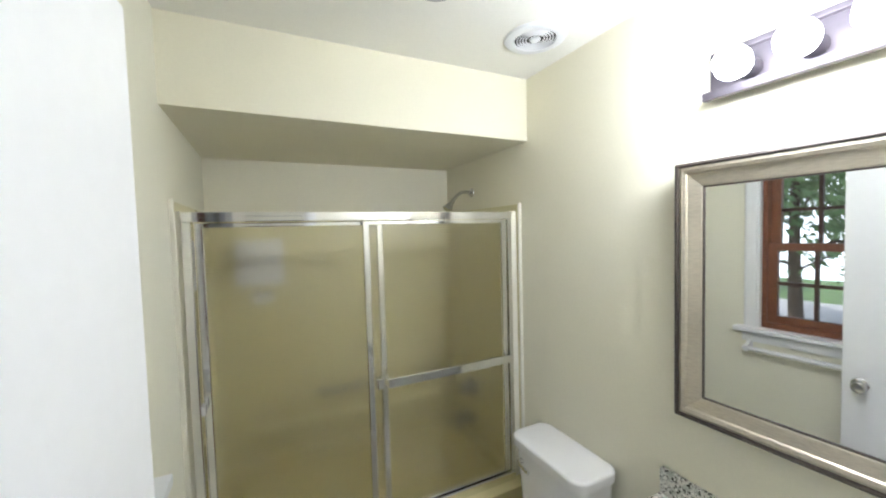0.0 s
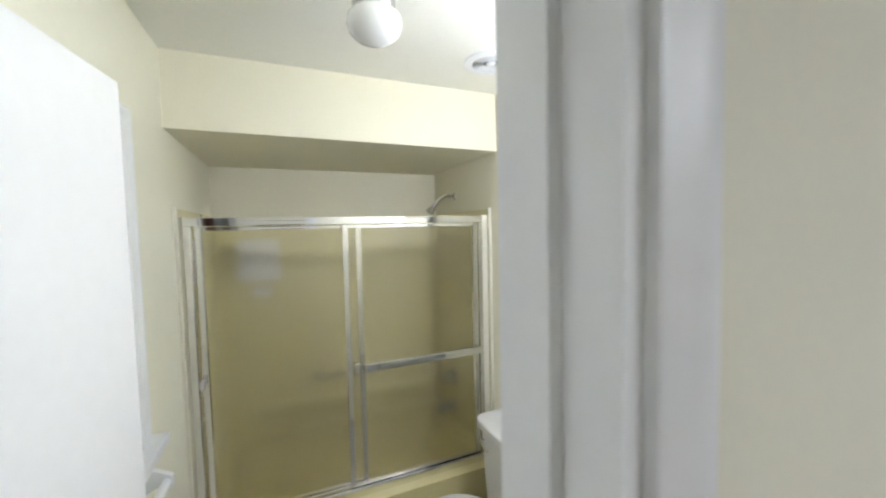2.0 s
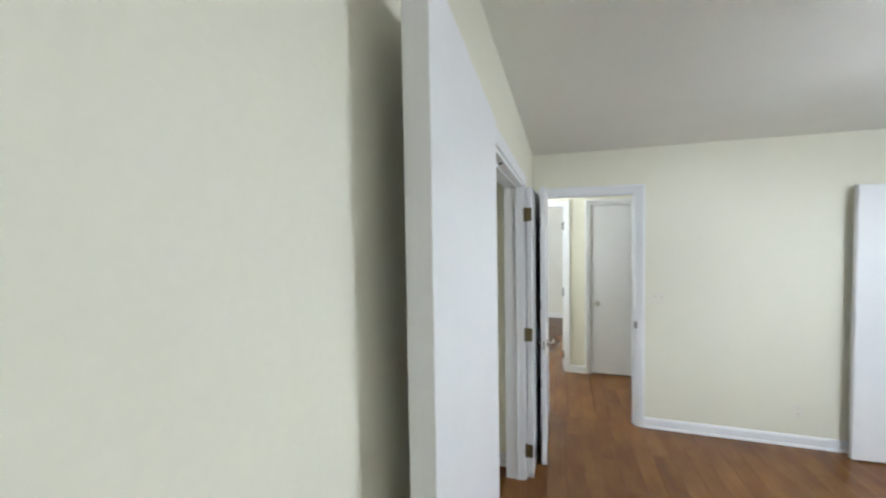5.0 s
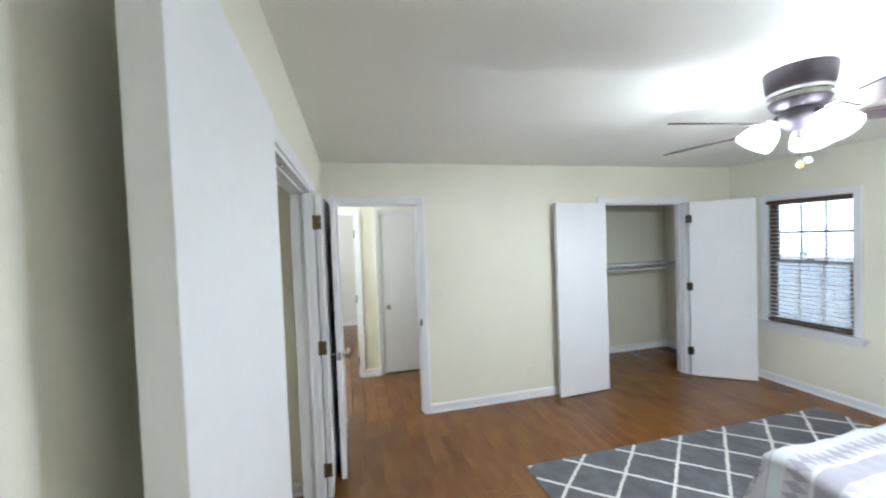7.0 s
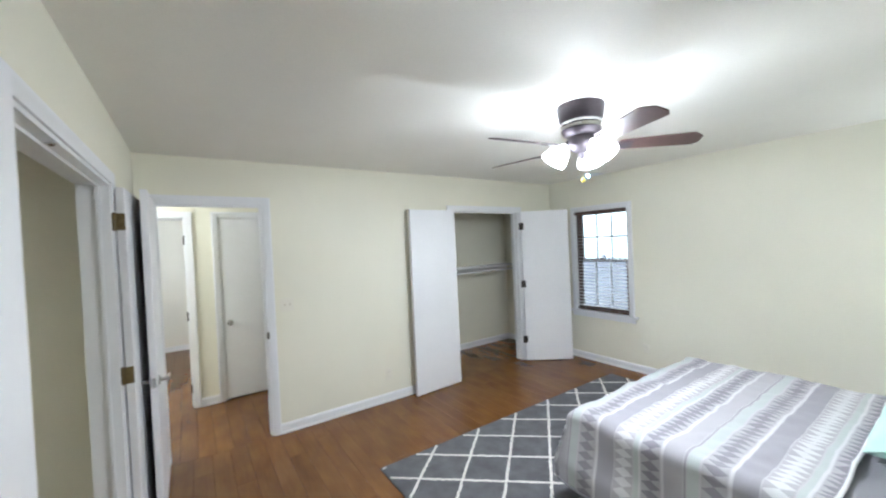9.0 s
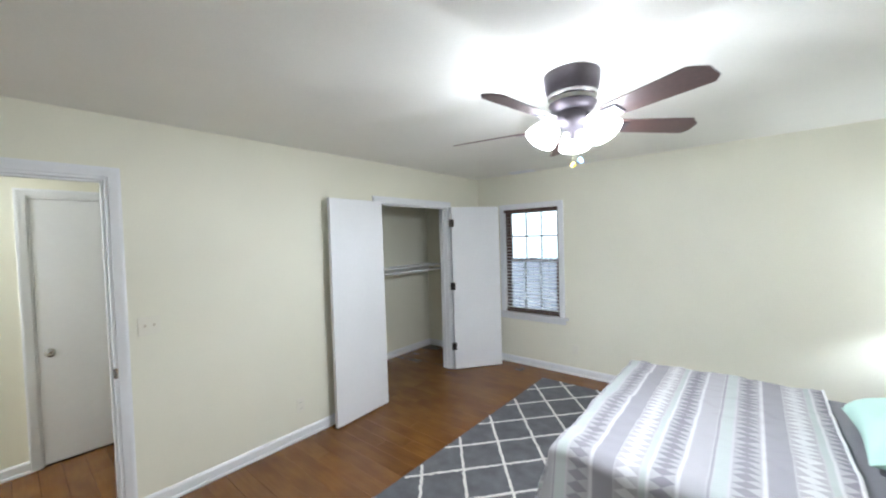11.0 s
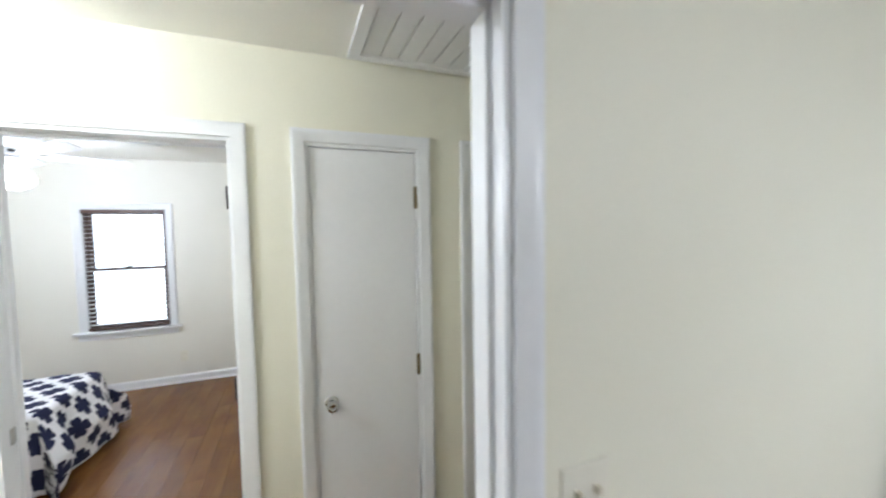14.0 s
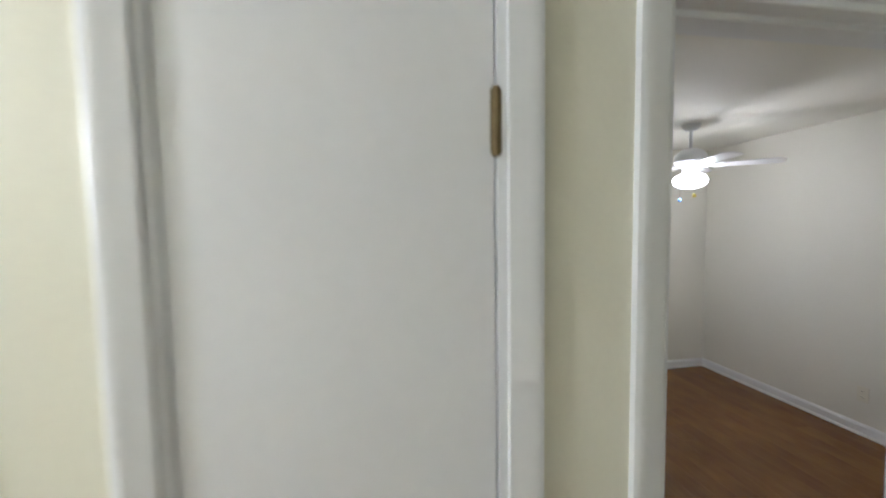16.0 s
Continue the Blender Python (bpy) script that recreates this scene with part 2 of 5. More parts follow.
def quilt_material():
    """Grey, white and mint bands across the bed, with rows of lozenges on every second band. UV in metres."""
    n = Nodes("striped quilt", 0.85)
    u, v, vec = n.uv()
    period = 0.64
    p = n.math("MULTIPLY", n.math("FRACT", n.math("DIVIDE", n.math("SUBTRACT", 6.4 + 0.895, u), period)), period)
    light, mintc = (0.55, 0.54, 0.56), (0.50, 0.55, 0.53)

    def band(a, c):
        return n.math("MULTIPLY", n.math("GREATER_THAN", p, a), n.math("LESS_THAN", p, c))

    def lozenges(centre, half):
        du = n.math("DIVIDE", n.math("ABSOLUTE", n.math("SUBTRACT", p, centre)), half)
        dv = n.math("MULTIPLY", n.math("ABSOLUTE", n.math("SUBTRACT", n.math("FRACT", n.math("DIVIDE", v, 0.052)), 0.5)), 2.0)
        return n.math("LESS_THAN", n.math("ADD", du, dv), 1.0)
    pale, edge = (0.45, 0.44, 0.46), (0.66, 0.66, 0.66)
    c = n.mix(band(0.0, 0.10), light, pale)
    c = n.mix(n.math("MULTIPLY", band(0.0, 0.10), lozenges(0.05, 0.050)), c, (0.27, 0.26, 0.285))
    c = n.mix(band(0.105, 0.117), c, edge)
    c = n.mix(band(0.12, 0.21), c, (0.35, 0.34, 0.37))
    c = n.mix(band(0.215, 0.315), c, pale)
    c = n.mix(n.math("MULTIPLY", band(0.215, 0.315), lozenges(0.265, 0.050)), c, (0.68, 0.68, 0.68))
    c = n.mix(band(0.32, 0.345), c, mintc)
    c = n.mix(band(0.345, 0.356), c, edge)
    c = n.mix(band(0.36, 0.455), c, pale)
    c = n.mix(n.math("MULTIPLY", band(0.36, 0.455), lozenges(0.4075, 0.050)), c, (0.25, 0.24, 0.27))
    c = n.mix(band(0.46, 0.471), c, edge)
    c = n.mix(band(0.475, 0.56), c, (0.45, 0.44, 0.465))
    c = n.mix(band(0.565, 0.575), c, (0.33, 0.32, 0.35))
    c = n.mix(band(0.58, 0.63), c, mintc)
    weave = n.noise(vec, 260, 3)
    tone = n.noise(vec, 7, 3)
    c = n.mix(n.math("MULTIPLY", tone, 0.25), c, (0.45, 0.44, 0.46))
    return n.done(c, n.math("ADD", n.math("MULTIPLY", weave, 0.4), tone), 0.5, 0.004)


def flower_material():
    """White bedspread printed with dark navy four-petalled shapes. UV in metres."""
    n = Nodes("navy print bedspread", 0.85)
    u, v, vec = n.uv()
    step = 0.225

    def cell(x, shift):
        return n.math("MULTIPLY", n.math("SUBTRACT", n.math("FRACT", n.math("ADD", n.math("DIVIDE", x, step), shift)), 0.5), step)

    def flower(shift):
        a, c = cell(u, shift), cell(v, shift)
        r = n.math("SQRT", n.math("ADD", n.math("MULTIPLY", a, a), n.math("MULTIPLY", c, c)))
        ang = n.math("ARCTAN2", c, a)
        lobe = n.math("MULTIPLY_ADD", n.math("SQRT", n.math("ABSOLUTE", n.math("COSINE", n.math("MULTIPLY", ang, 2.0)))), 0.047, 0.030)
        notch = n.math("MAXIMUM", n.math("COSINE", n.math("MULTIPLY", ang, 4.0)), 0.0)
        lobe = n.math("MULTIPLY_ADD", n.math("MULTIPLY", n.math("MULTIPLY", notch, notch), notch), -0.012, lobe)
        return n.math("LESS_THAN", r, lobe)
    f = n.math("MAXIMUM", flower(0.0), flower(0.5))
    weave = n.noise(vec, 240, 3)
    tone = n.noise(vec, 6, 3)
    c = n.mix(f, (0.80, 0.80, 0.81), (0.018, 0.022, 0.06))
    return n.done(c, n.math("ADD", n.math("MULTIPLY", weave, 0.3), tone), 0.4, 0.004)


def rug_material():
    """Charcoal pile."""
    n = Nodes("charcoal rug pile", 0.95)
    tc = n.nt.nodes.new("ShaderNodeTexCoord")
    vec = tc.outputs["Object"]
    fine, broad = n.noise(vec, 240, 3), n.noise(vec, 9, 3)
    c = n.mix(broad, (0.055, 0.055, 0.06), (0.20, 0.20, 0.21))
    c = n.mix(n.math("MULTIPLY", fine, 0.4), c, (0.16, 0.16, 0.165))
    return n.done(c, n.math("ADD", fine, broad), 0.8, 0.006)


def granite_material():
    n = Nodes("speckled granite", 0.15)
    n.b.inputs["Specular IOR Level"].default_value = 0.5
    tc = n.nt.nodes.new("ShaderNodeTexCoord")
    vec = tc.outputs["Object"]
    a, c2, d = n.noise(vec, 95, 2), n.noise(vec, 140, 2), n.noise(vec, 40, 2)
    c = n.mix(n.math("GREATER_THAN", d, 0.52), (0.62, 0.61, 0.55), (0.42, 0.43, 0.38))
    c = n.mix(n.math("GREATER_THAN", a, 0.56), c, (0.05, 0.05, 0.045))
    c = n.mix(n.math("GREATER_THAN", c2, 0.60), c, (0.78, 0.77, 0.72))
    return n.done(c)


quilt, flowers, rug_pile, granite = quilt_material(), flower_material(), rug_material(), granite_material()
ivory_pile = material("ivory rug pile", (0.72, 0.70, 0.65), 0.95, grain=0.1, scale=240, bump=0.7)

# ---- mesh helpers ----


def empty(name, m=None, label="", category="", group="", kind=""):
    ob = new(name)
    ob.empty_display_size = 0.1
    if m is not None:
        ob.matrix_basis = m
    return tagged(ob, label, category, group, kind)


def smooth(me, angle=40):
    for p in me.polygons:
        p.use_smooth = True
    me.set_sharp_from_angle(angle=radians(angle))


def part(name, bm, mat, parent=None, label="", soft=False):
    me = bpy.data.meshes.new(name)
    bm.to_mesh(me)
    bm.free()
    me.materials.append(mat)
    if soft:
        smooth(me)
    ob = new(name, me)
    ob.parent = parent
    return tagged(ob, label)


def add_box(bm, x0, x1, y0, y1, z0, z1, bevel=0.0):
    vs = [bm.verts.new((x, y, z)) for x in (x0, x1) for y in (y0, y1) for z in (z0, z1)]
    fs = [bm.faces.new([vs[i] for i in q]) for q in ((0, 1, 3, 2), (4, 6, 7, 5), (0, 4, 5, 1), (2, 3, 7, 6), (0, 2, 6, 4), (1, 5, 7, 3))]
    if bevel:
        es = {e for f in fs for e in f.edges}
        bmesh.ops.bevel(bm, geom=list(es), offset=bevel, segments=2, affect="EDGES", profile=0.7)
    return bm


def box(x0, x1, y0, y1, z0, z1, bevel=0.0):
    return add_box(bmesh.new(), min(x0, x1), max(x0, x1), min(y0, y1), max(y0, y1), min(z0, z1), max(z0, z1), bevel)


def lathe(profile, seg=32, axis="z", bm=None, move=None, caps=True):
    """Turn (radius, height) pairs round an axis."""
    bm = bm or bmesh.new()
    rings = []
    for r, h in profile:
        ring = []
        for i in range(seg):
            a = 2 * math.pi * i / seg
            c = (r * math.cos(a), r * math.sin(a), h)
            if axis == "x":
                c = (h, c[0], c[1])
            elif axis == "y":
                c = (c[1], h, c[0])
            if move is not None:
                c = move @ Vector(c)
            ring.append(bm.verts.new(c))
        rings.append(ring)
    for a, c in zip(rings, rings[1:]):
        for i in range(seg):
            bm.faces.new((a[i], a[(i + 1) % seg], c[(i + 1) % seg], c[i]))
    for ring, flip in ((rings[0], True), (rings[-1], False)):
        if caps and profile[0 if flip else -1][0] > 1e-4:
            bm.faces.new(ring[::-1] if flip else ring)
    bmesh.ops.remove_doubles(bm, verts=bm.verts, dist=1e-5)
    bmesh.ops.recalc_face_normals(bm, faces=bm.faces)
    return bm


def tube(points, r, seg=12, bm=None):
    """A round bar along points; r is one radius or one for each point."""
    bm = bm or bmesh.new()
    pts = [Vector(p) for p in points]
    radii = r if isinstance(r, (list, tuple)) else [r] * len(pts)
    rings, side = [], None
    for i, p in enumerate(pts):
        d = (pts[min(i + 1, len(pts) - 1)] - pts[max(i - 1, 0)]).normalized()
        if side is None:
            side = d.orthogonal().normalized()
        side = (side - d * side.dot(d)).normalized()
        up = d.cross(side)
        rings.append([bm.verts.new(p + radii[i] * (side * math.cos(2 * math.pi * k / seg) + up * math.sin(2 * math.pi * k / seg))) for k in range(seg)])
    for a, c in zip(rings, rings[1:]):
        for k in range(seg):
            bm.faces.new((a[k], a[(k + 1) % seg], c[(k + 1) % seg], c[k]))
    bm.faces.new(rings[0][::-1])
    bm.faces.new(rings[-1])
    bmesh.ops.recalc_face_normals(bm, faces=bm.faces)
    return bm


def slab_wall(name, axis, n0, n1, a0, a1, z0, z1, holes, mat, label, category="wall"):
    """A wall with thickness n0..n1 that runs along axis from a0 to a1, with openings (a, a, z, z) through it."""
    la = sorted({a0, a1, *[h[0] for h in holes], *[h[1] for h in holes]})
    lz = sorted({z0, z1, *[h[2] for h in holes], *[h[3] for h in holes]})

    def solid(i, k):
        if not (0 <= i < len(la) - 1 and 0 <= k < len(lz) - 1):
            return False
        a, z = (la[i] + la[i + 1]) / 2, (lz[k] + lz[k + 1]) / 2
        return not any(h[0] < a < h[1] and h[2] < z < h[3] for h in holes)
    bm, cache = bmesh.new(), {}

    def vert(a, n, z):
        key = (a, n, z)
        if key not in cache:
            cache[key] = bm.verts.new((a, n, z) if axis == "x" else (n, a, z))
        return cache[key]
    for i in range(len(la) - 1):
        for k in range(len(lz) - 1):
            if not solid(i, k):
                continue
            A, B, C, D = la[i], la[i + 1], lz[k], lz[k + 1]
            for n in (n0, n1):
                bm.faces.new([vert(A, n, C), vert(B, n, C), vert(B, n, D), vert(A, n, D)])
            for di, dk, q in ((-1, 0, (A, A, C, D)), (1, 0, (B, B, C, D)), (0, -1, (A, B, C, C)), (0, 1, (A, B, D, D))):
                if not solid(i + di, k + dk):
                    if q[0] == q[1]:
                        bm.faces.new([vert(q[0], n0, C), vert(q[0], n1, C), vert(q[0], n1, D), vert(q[0], n0, D)])
                    else:
                        bm.faces.new([vert(A, n0, q[2]), vert(B, n0, q[2]), vert(B, n1, q[2]), vert(A, n1, q[2])])
    bmesh.ops.recalc_face_normals(bm, faces=bm.faces)
    return tagged(part(name, bm, mat), label, category, kind="structure")


CASING = [(0.0, 0.0), (0.0, 0.010), (0.006, 0.012), (0.028, 0.0135), (0.034, 0.0148), (0.042, 0.0166), (0.052, 0.0176), (0.060, 0.0170), (0.066, 0.0145), (0.066, 0.0)]
CASING = [(d * 0.864, n) for d, n in CASING]


def frame_matrix(axis, plane, facing):
    """Local u along the wall, n out of it, z up, to the world. facing: +1 or -1 along the wall's normal."""
    if axis == "x":
        return Matrix(((1, 0, 0, 0), (0, facing, 0, plane), (0, 0, 1, 0), (0, 0, 0, 1)))
    return Matrix(((0, facing, 0, plane), (1, 0, 0, 0), (0, 0, 1, 0), (0, 0, 0, 1)))


def casing_mesh(a0, a1, z0, z1, profile=CASING, closed=False):
    """Moulding round an opening in local u, n, z."""
    bm = bmesh.new()
    rows = []
    for d, n in profile:
        path = [(a0 - d, z0), (a0 - d, z1 + d), (a1 + d, z1 + d), (a1 + d, z0)]
        rows.append([bm.verts.new((u, n, z)) for u, z in path])
    for r, s in zip(rows, rows[1:]):
        for i in range(3):
            bm.faces.new((r[i], r[i + 1], s[i + 1], s[i]))
    bm.faces.new([r[0] for r in rows])
    bm.faces.new([r[3] for r in rows][::-1])
    bmesh.ops.recalc_face_normals(bm, faces=bm.faces)
    return bm


def trim(name, axis, plane, facing, a0, a1, z1, label, size=1.0):
    ob = part(name, casing_mesh(a0, a1, 0.0, z1, [(d * size, n) for d, n in CASING]), white, None, "", True)
    ob.data.transform(frame_matrix(axis, plane, facing))
    return tagged(ob, label, "door casing", kind="structure")


def jamb(name, axis, n0, n1, a0, a1, z1, stop_at, label):
    """Lining boards of a doorway and its stop bead."""
    bm, t = bmesh.new(), 0.016
    def b(u0, u1, m0, m1, c0, c1):
        if axis == "x":
            add_box(bm, u0, u1, m0, m1, c0, c1)
        else:
            add_box(bm, m0, m1, u0, u1, c0, c1)
    b(a0, a0 + t, n0, n1, 0, z1 - t)
    b(a1 - t, a1, n0, n1, 0, z1 - t)
    b(a0, a1, n0, n1, z1 - t, z1)
    if stop_at is not None:
        s0, s1 = stop_at
        b(a0 + t, a0 + t + 0.011, s0, s1, 0, z1 - t)
        b(a1 - t - 0.011, a1 - t, s0, s1, 0, z1 - t)
        b(a0 + t + 0.011, a1 - t - 0.011, s0, s1, z1 - t - 0.011, z1 - t)
    return tagged(part(name, bm, white), label, "door frame", kind="structure")


BASE = [(0.0, 0.0), (0.022, 0.0), (0.022, 0.012), (0.014, 0.02), (0.013, 0.07), (0.008, 0.082), (0.004, 0.088), (0.0, 0.088)]


def baseboard(axis, plane, facing, a0, a1, name="baseboard"):
    bm = bmesh.new()
    M = frame_matrix(axis, plane, facing)
    ends = [[bm.verts.new(M @ Vector((u, n, z))) for n, z in BASE] for u in (a0, a1)]
    for i in range(len(BASE)):
        j = (i + 1) % len(BASE)
        bm.faces.new((ends[0][i], ends[0][j], ends[1][j], ends[1][i]))
    bm.faces.new(ends[0][::-1])
    bm.faces.new(ends[1])
    bmesh.ops.recalc_face_normals(bm, faces=bm.faces)
    return tagged(part(name, bm, white), "white painted moulded baseboard along the wall", "baseboard", kind="structure")


def hinge(parent, where, along, mat, height=0.09, name="hinge", reach=0.014):
    """Two leaves and a knuckle; along: unit vector along which the leaves lie."""
    bm = bmesh.new()
    x, y, z = where
    ax, ay = along
    for s in (-1, 1):
        p = Vector((x + s * (reach + 0.003) * ax, y + s * (reach + 0.003) * ay, z))
        hx, hy = max(abs(ax) * reach, 0.0012), max(abs(ay) * reach, 0.0012)
        add_box(bm, p.x - hx, p.x + hx, p.y - hy, p.y + hy, z - height / 2, z + height / 2, 0.001)
    tube([(x, y, z - height / 2 - 0.004), (x, y, z + height / 2 + 0.004)], 0.0065, 8, bm)
    return part(name, bm, mat, parent, soft=True)


def knob(parent, where, out, mat=nickel, name="knob"):
    """Round knob on its rose; out: axis letter and sign."""
    prof = [(0.0, 0.0), (0.030, 0.0), (0.031, 0.004), (0.026, 0.009), (0.012, 0.012), (0.011, 0.030), (0.018, 0.036), (0.026, 0.044), (0.0275, 0.053), (0.024, 0.061), (0.015, 0.064), (0.013, 0.0625), (0.0, 0.0625)]
    axis, sign = out
    ob = part(name, lathe([(r, h * sign) for r, h in prof], 28, axis), mat, parent, "satin nickel round knob", True)
    ob.location = where
    return ob


def door_leaf(name, m, width, height, label, hinge_mat=None, hinge_side=1, handle=None, thick=0.035):
    """A flush slab door. Local: hinge edge at x 0, leaf to +x, faces at y 0 and -thick."""
    d = empty(name, m, label, "door", kind="structure")
    part("slab", box(0, width, -thick, 0, 0.012, height, 0.0025), door_white, d)
    if hinge_mat:
        for z in (0.19, 1.0, 1.82):
            hinge(d, (-0.004, 0.004 if hinge_side > 0 else -thick - 0.004, z), (1, 0), hinge_mat)
    if handle == "knob":
        for s, y in ((1, 0.0), (-1, -thick)):
            knob(d, (width - 0.06, y, 0.93), ("y", s))
    return d

bright_sky = material("bright hazy sky", (0.93, 0.97, 1.0), 1.0, emit=2.2)

# ---- the shell ----
H = 2.44
BX, BY = -0.12, -0.05                              # the bathroom lies a little west
X0, XE, YS = -0.15, 4.10, -4.72          # west, east and south faces of the bedroom
slab_wall("wall_north", "x", 0.0, 0.13, X0, XE, 0, H, [(-0.145, 0.46, -1, 2.05), (1.60, 3.10, -1, 2.05)], cream, "cream painted wall with a bathroom doorway and a closet")
slab_wall("wall_east", "y", XE, XE + 0.12, YS, 2.60, 0, H, [(-0.88, -0.105, -1, 2.07), (-4.045, -2.92, -1, 2.04)], cream, "cream painted wall with bedroom doorway and closet opening")
slab_wall("wall_south", "x", YS - 0.14, YS, X0 - 0.15, 5.20, 0, H, [(2.945, 3.69, 0.66, 2.0)], cream, "cream painted outer wall with a window")
slab_wall("wall_west", "y", X0 - 0.15, X0, YS, 2.63, 0, H, [(0.53, 1.175, 1.09, 2.04)], cream, "cream painted outer wall with bathroom window")
slab_wall("wall_tub_back", "x", 2.505, 2.63, X0, 1.45, 0, H, [], bath_paint, "cream painted wall behind the bathtub")
slab_wall("wall_vanity", "y", 1.335, 1.45, 0.13, 2.505, 0, H, [], bath_paint, "cream painted bathroom wall with mirror and vanity")
slab_wall("wall_closet_north", "x", 0.70, 0.82, 1.45, XE, 0, H, [], cream, "cream painted back wall of the closet")
slab_wall("wall_closet_end", "y", 3.22, 3.32, 0.13, 0.70, 0, H, [], cream, "cream painted end wall of the closet")
slab_wall("wall_hall_end_south", "x", -2.335, -2.215, XE + 0.12, 5.31, 0, H, [], cream, "cream painted end wall of the hallway")
slab_wall("wall_hall_end_north", "x", 2.60, 2.72, XE, 5.31, 0, H, [], cream, "cream painted far end wall of the hallway")
slab_wall("wall_hall", "y", 5.31, 5.43, -4.62, 2.72, 0, H, [(-0.30, 0.47, -1, 2.055), (-1.11, -0.585, -1, 2.055), (-2.14, -1.39, -1, 2.055)], cream, "cream painted hallway wall with three doorways")
slab_wall("wall_closet_east", "y", 5.07, 5.19, YS, -2.335, 0, H, [], cream, "cream painted back wall of the open closet")
slab_wall("wall_room_front", "x", -0.54, -0.42, 5.43, 8.38, 0, H, [], pale, "pale painted side wall of the small bedroom")
slab_wall("wall_room_rear", "x", -1.30, -1.18, 5.43, 8.38, 0, H, [], pale, "pale painted side wall of the empty room")
slab_wall("wall_room_north", "x", 2.60, 2.72, 5.43, 8.52, 0, H, [], pale, "pale painted far wall of the small bedroom")
slab_wall("wall_room_south", "x", -4.62, -4.50, 5.43, 8.52, 0, H, [], pale, "pale painted far wall of the empty room")
slab_wall("wall_rooms_east", "y", 8.38, 8.52, -4.50, 2.60, 0, H, [(0.755, 1.48, 0.655, 1.925), (-3.36, -2.68, 0.64, 1.91)], pale, "pale painted outer wall with two windows")
tagged(part("ceiling", box(X0 - 0.15, 8.52, YS - 0.14, 2.72, H, H + 0.12), ceiling_paint), "off-white painted lightly textured ceiling", "ceiling", kind="structure")
tagged(part("soffit", box(X0, 1.335, 1.60, 2.505, 2.14, H), bath_paint), "cream painted dropped soffit above the bathtub", "soffit", kind="structure")
floor = tagged(part("floor", box(X0 - 0.15, 8.52, YS - 0.14, 2.72, -0.15, -0.010), subfloor), "brown wood plank floor", "floor", kind="structure")
tagged(part("bath_floor", box(X0, 1.335, 0.065, 2.505, -0.010, 0.0), tile_grey), "beige tiled bathroom floor", "floor", kind="structure")

# doorways: lining and casings
jamb("door_frame_bath", "x", 0.0, 0.13, -0.145, 0.46, 2.05, (0.05, 0.085), "white painted bathroom door lining")
trim("casing_bath", "x", 0.0, -1, -0.145, 0.46, 2.05, "white moulded casing round the bathroom doorway", 0.78)
trim("casing_bath_inside", "x", 0.13, 1, -0.145, 0.46, 2.05, "white moulded casing inside the bathroom doorway")
jamb("door_frame_closet_north", "x", 0.0, 0.13, 1.60, 3.10, 2.05, (0.04, 0.055), "white painted closet lining")
trim("casing_closet_north", "x", 0.0, -1, 1.60, 3.10, 2.05, "white moulded casing round the closet")
jamb("door_frame_bedroom", "y", XE, XE + 0.12, -0.88, -0.105, 2.07, (XE + 0.04, XE + 0.075), "white painted bedroom door lining")
trim("casing_bedroom", "y", XE, -1, -0.88, -0.105, 2.07, "white moulded casing round the bedroom doorway")
trim("casing_bedroom_hall", "y", XE + 0.12, 1, -0.88, -0.105, 2.07, "white moulded casing on the hallway side")
jamb("door_frame_closet_east", "y", XE, XE + 0.12, -4.045, -2.92, 2.04, (XE + 0.05, XE + 0.065), "white painted closet lining")
trim("casing_closet_east", "y", XE, -1, -4.045, -2.92, 2.04, "white moulded casing round the open closet")
for nm, a0, a1, what in (("room", -0.30, 0.47, "small bedroom"), ("linen", -1.11, -0.585, "linen closet"), ("spare", -2.14, -1.39, "empty room")):
    stop = (5.39, 5.422) if nm == "room" else (5.31 + 0.04, 5.31 + 0.075) if nm != "linen" else (5.31 + 0.042, 5.31 + 0.075)
    jamb("door_frame_" + nm, "y", 5.31, 5.43, a0, a1, 2.055, stop, "white painted door lining of the " + what)
    trim("casing_" + nm, "y", 5.31, -1, a0, a1, 2.055, "white moulded casing round the %s doorway" % what)
tagged(part("linen_back", box(5.95, 6.0, -1.18, -0.54, 0, H), cream), "back wall of the linen closet", "wall", kind="structure")

for args in (("y", XE, -1, -2.862, -0.938), ("y", XE, -1, YS, -4.103), ("x", YS, 1, X0, XE), ("y", X0, 1, YS, 0.0), ("x", 0.0, -1, 0.5055, 1.542), ("x", 0.0, -1, 3.158, XE),
             ("y", 5.07, -1, YS, -2.335), ("x", YS, 1, XE + 0.12, 5.07), ("x", -2.335, -1, XE + 0.12, 5.07), ("y", 5.31, -1, -0.532, -0.358), ("y", 5.31, -1, -1.332, -1.168), ("y", 5.31, -1, 0.528, 2.6),
             ("x", -2.215, 1, XE + 0.12, 5.31), ("y", 8.38, -1, -0.42, 2.60), ("x", 2.60, -1, 5.43, 8.38), ("x", -0.42, 1, 5.43, 8.38), ("y", 8.38, -1, -4.50, -1.30), ("x", -4.50, 1, 5.43, 8.38), ("x", 0.70, -1, 1.45, 3.22), ("y", 3.22, -1, 0.13, 0.678),
             ("y", 1.45, 1, 0.13, 0.70)):
    baseboard(*args)

# ---- doors ----
door_leaf("door_bath", pose(-0.135, 0.15, 0, 0, 0, 83.0), 0.65, 2.03, "white flush bathroom door standing open inward", None, 1, "knob")


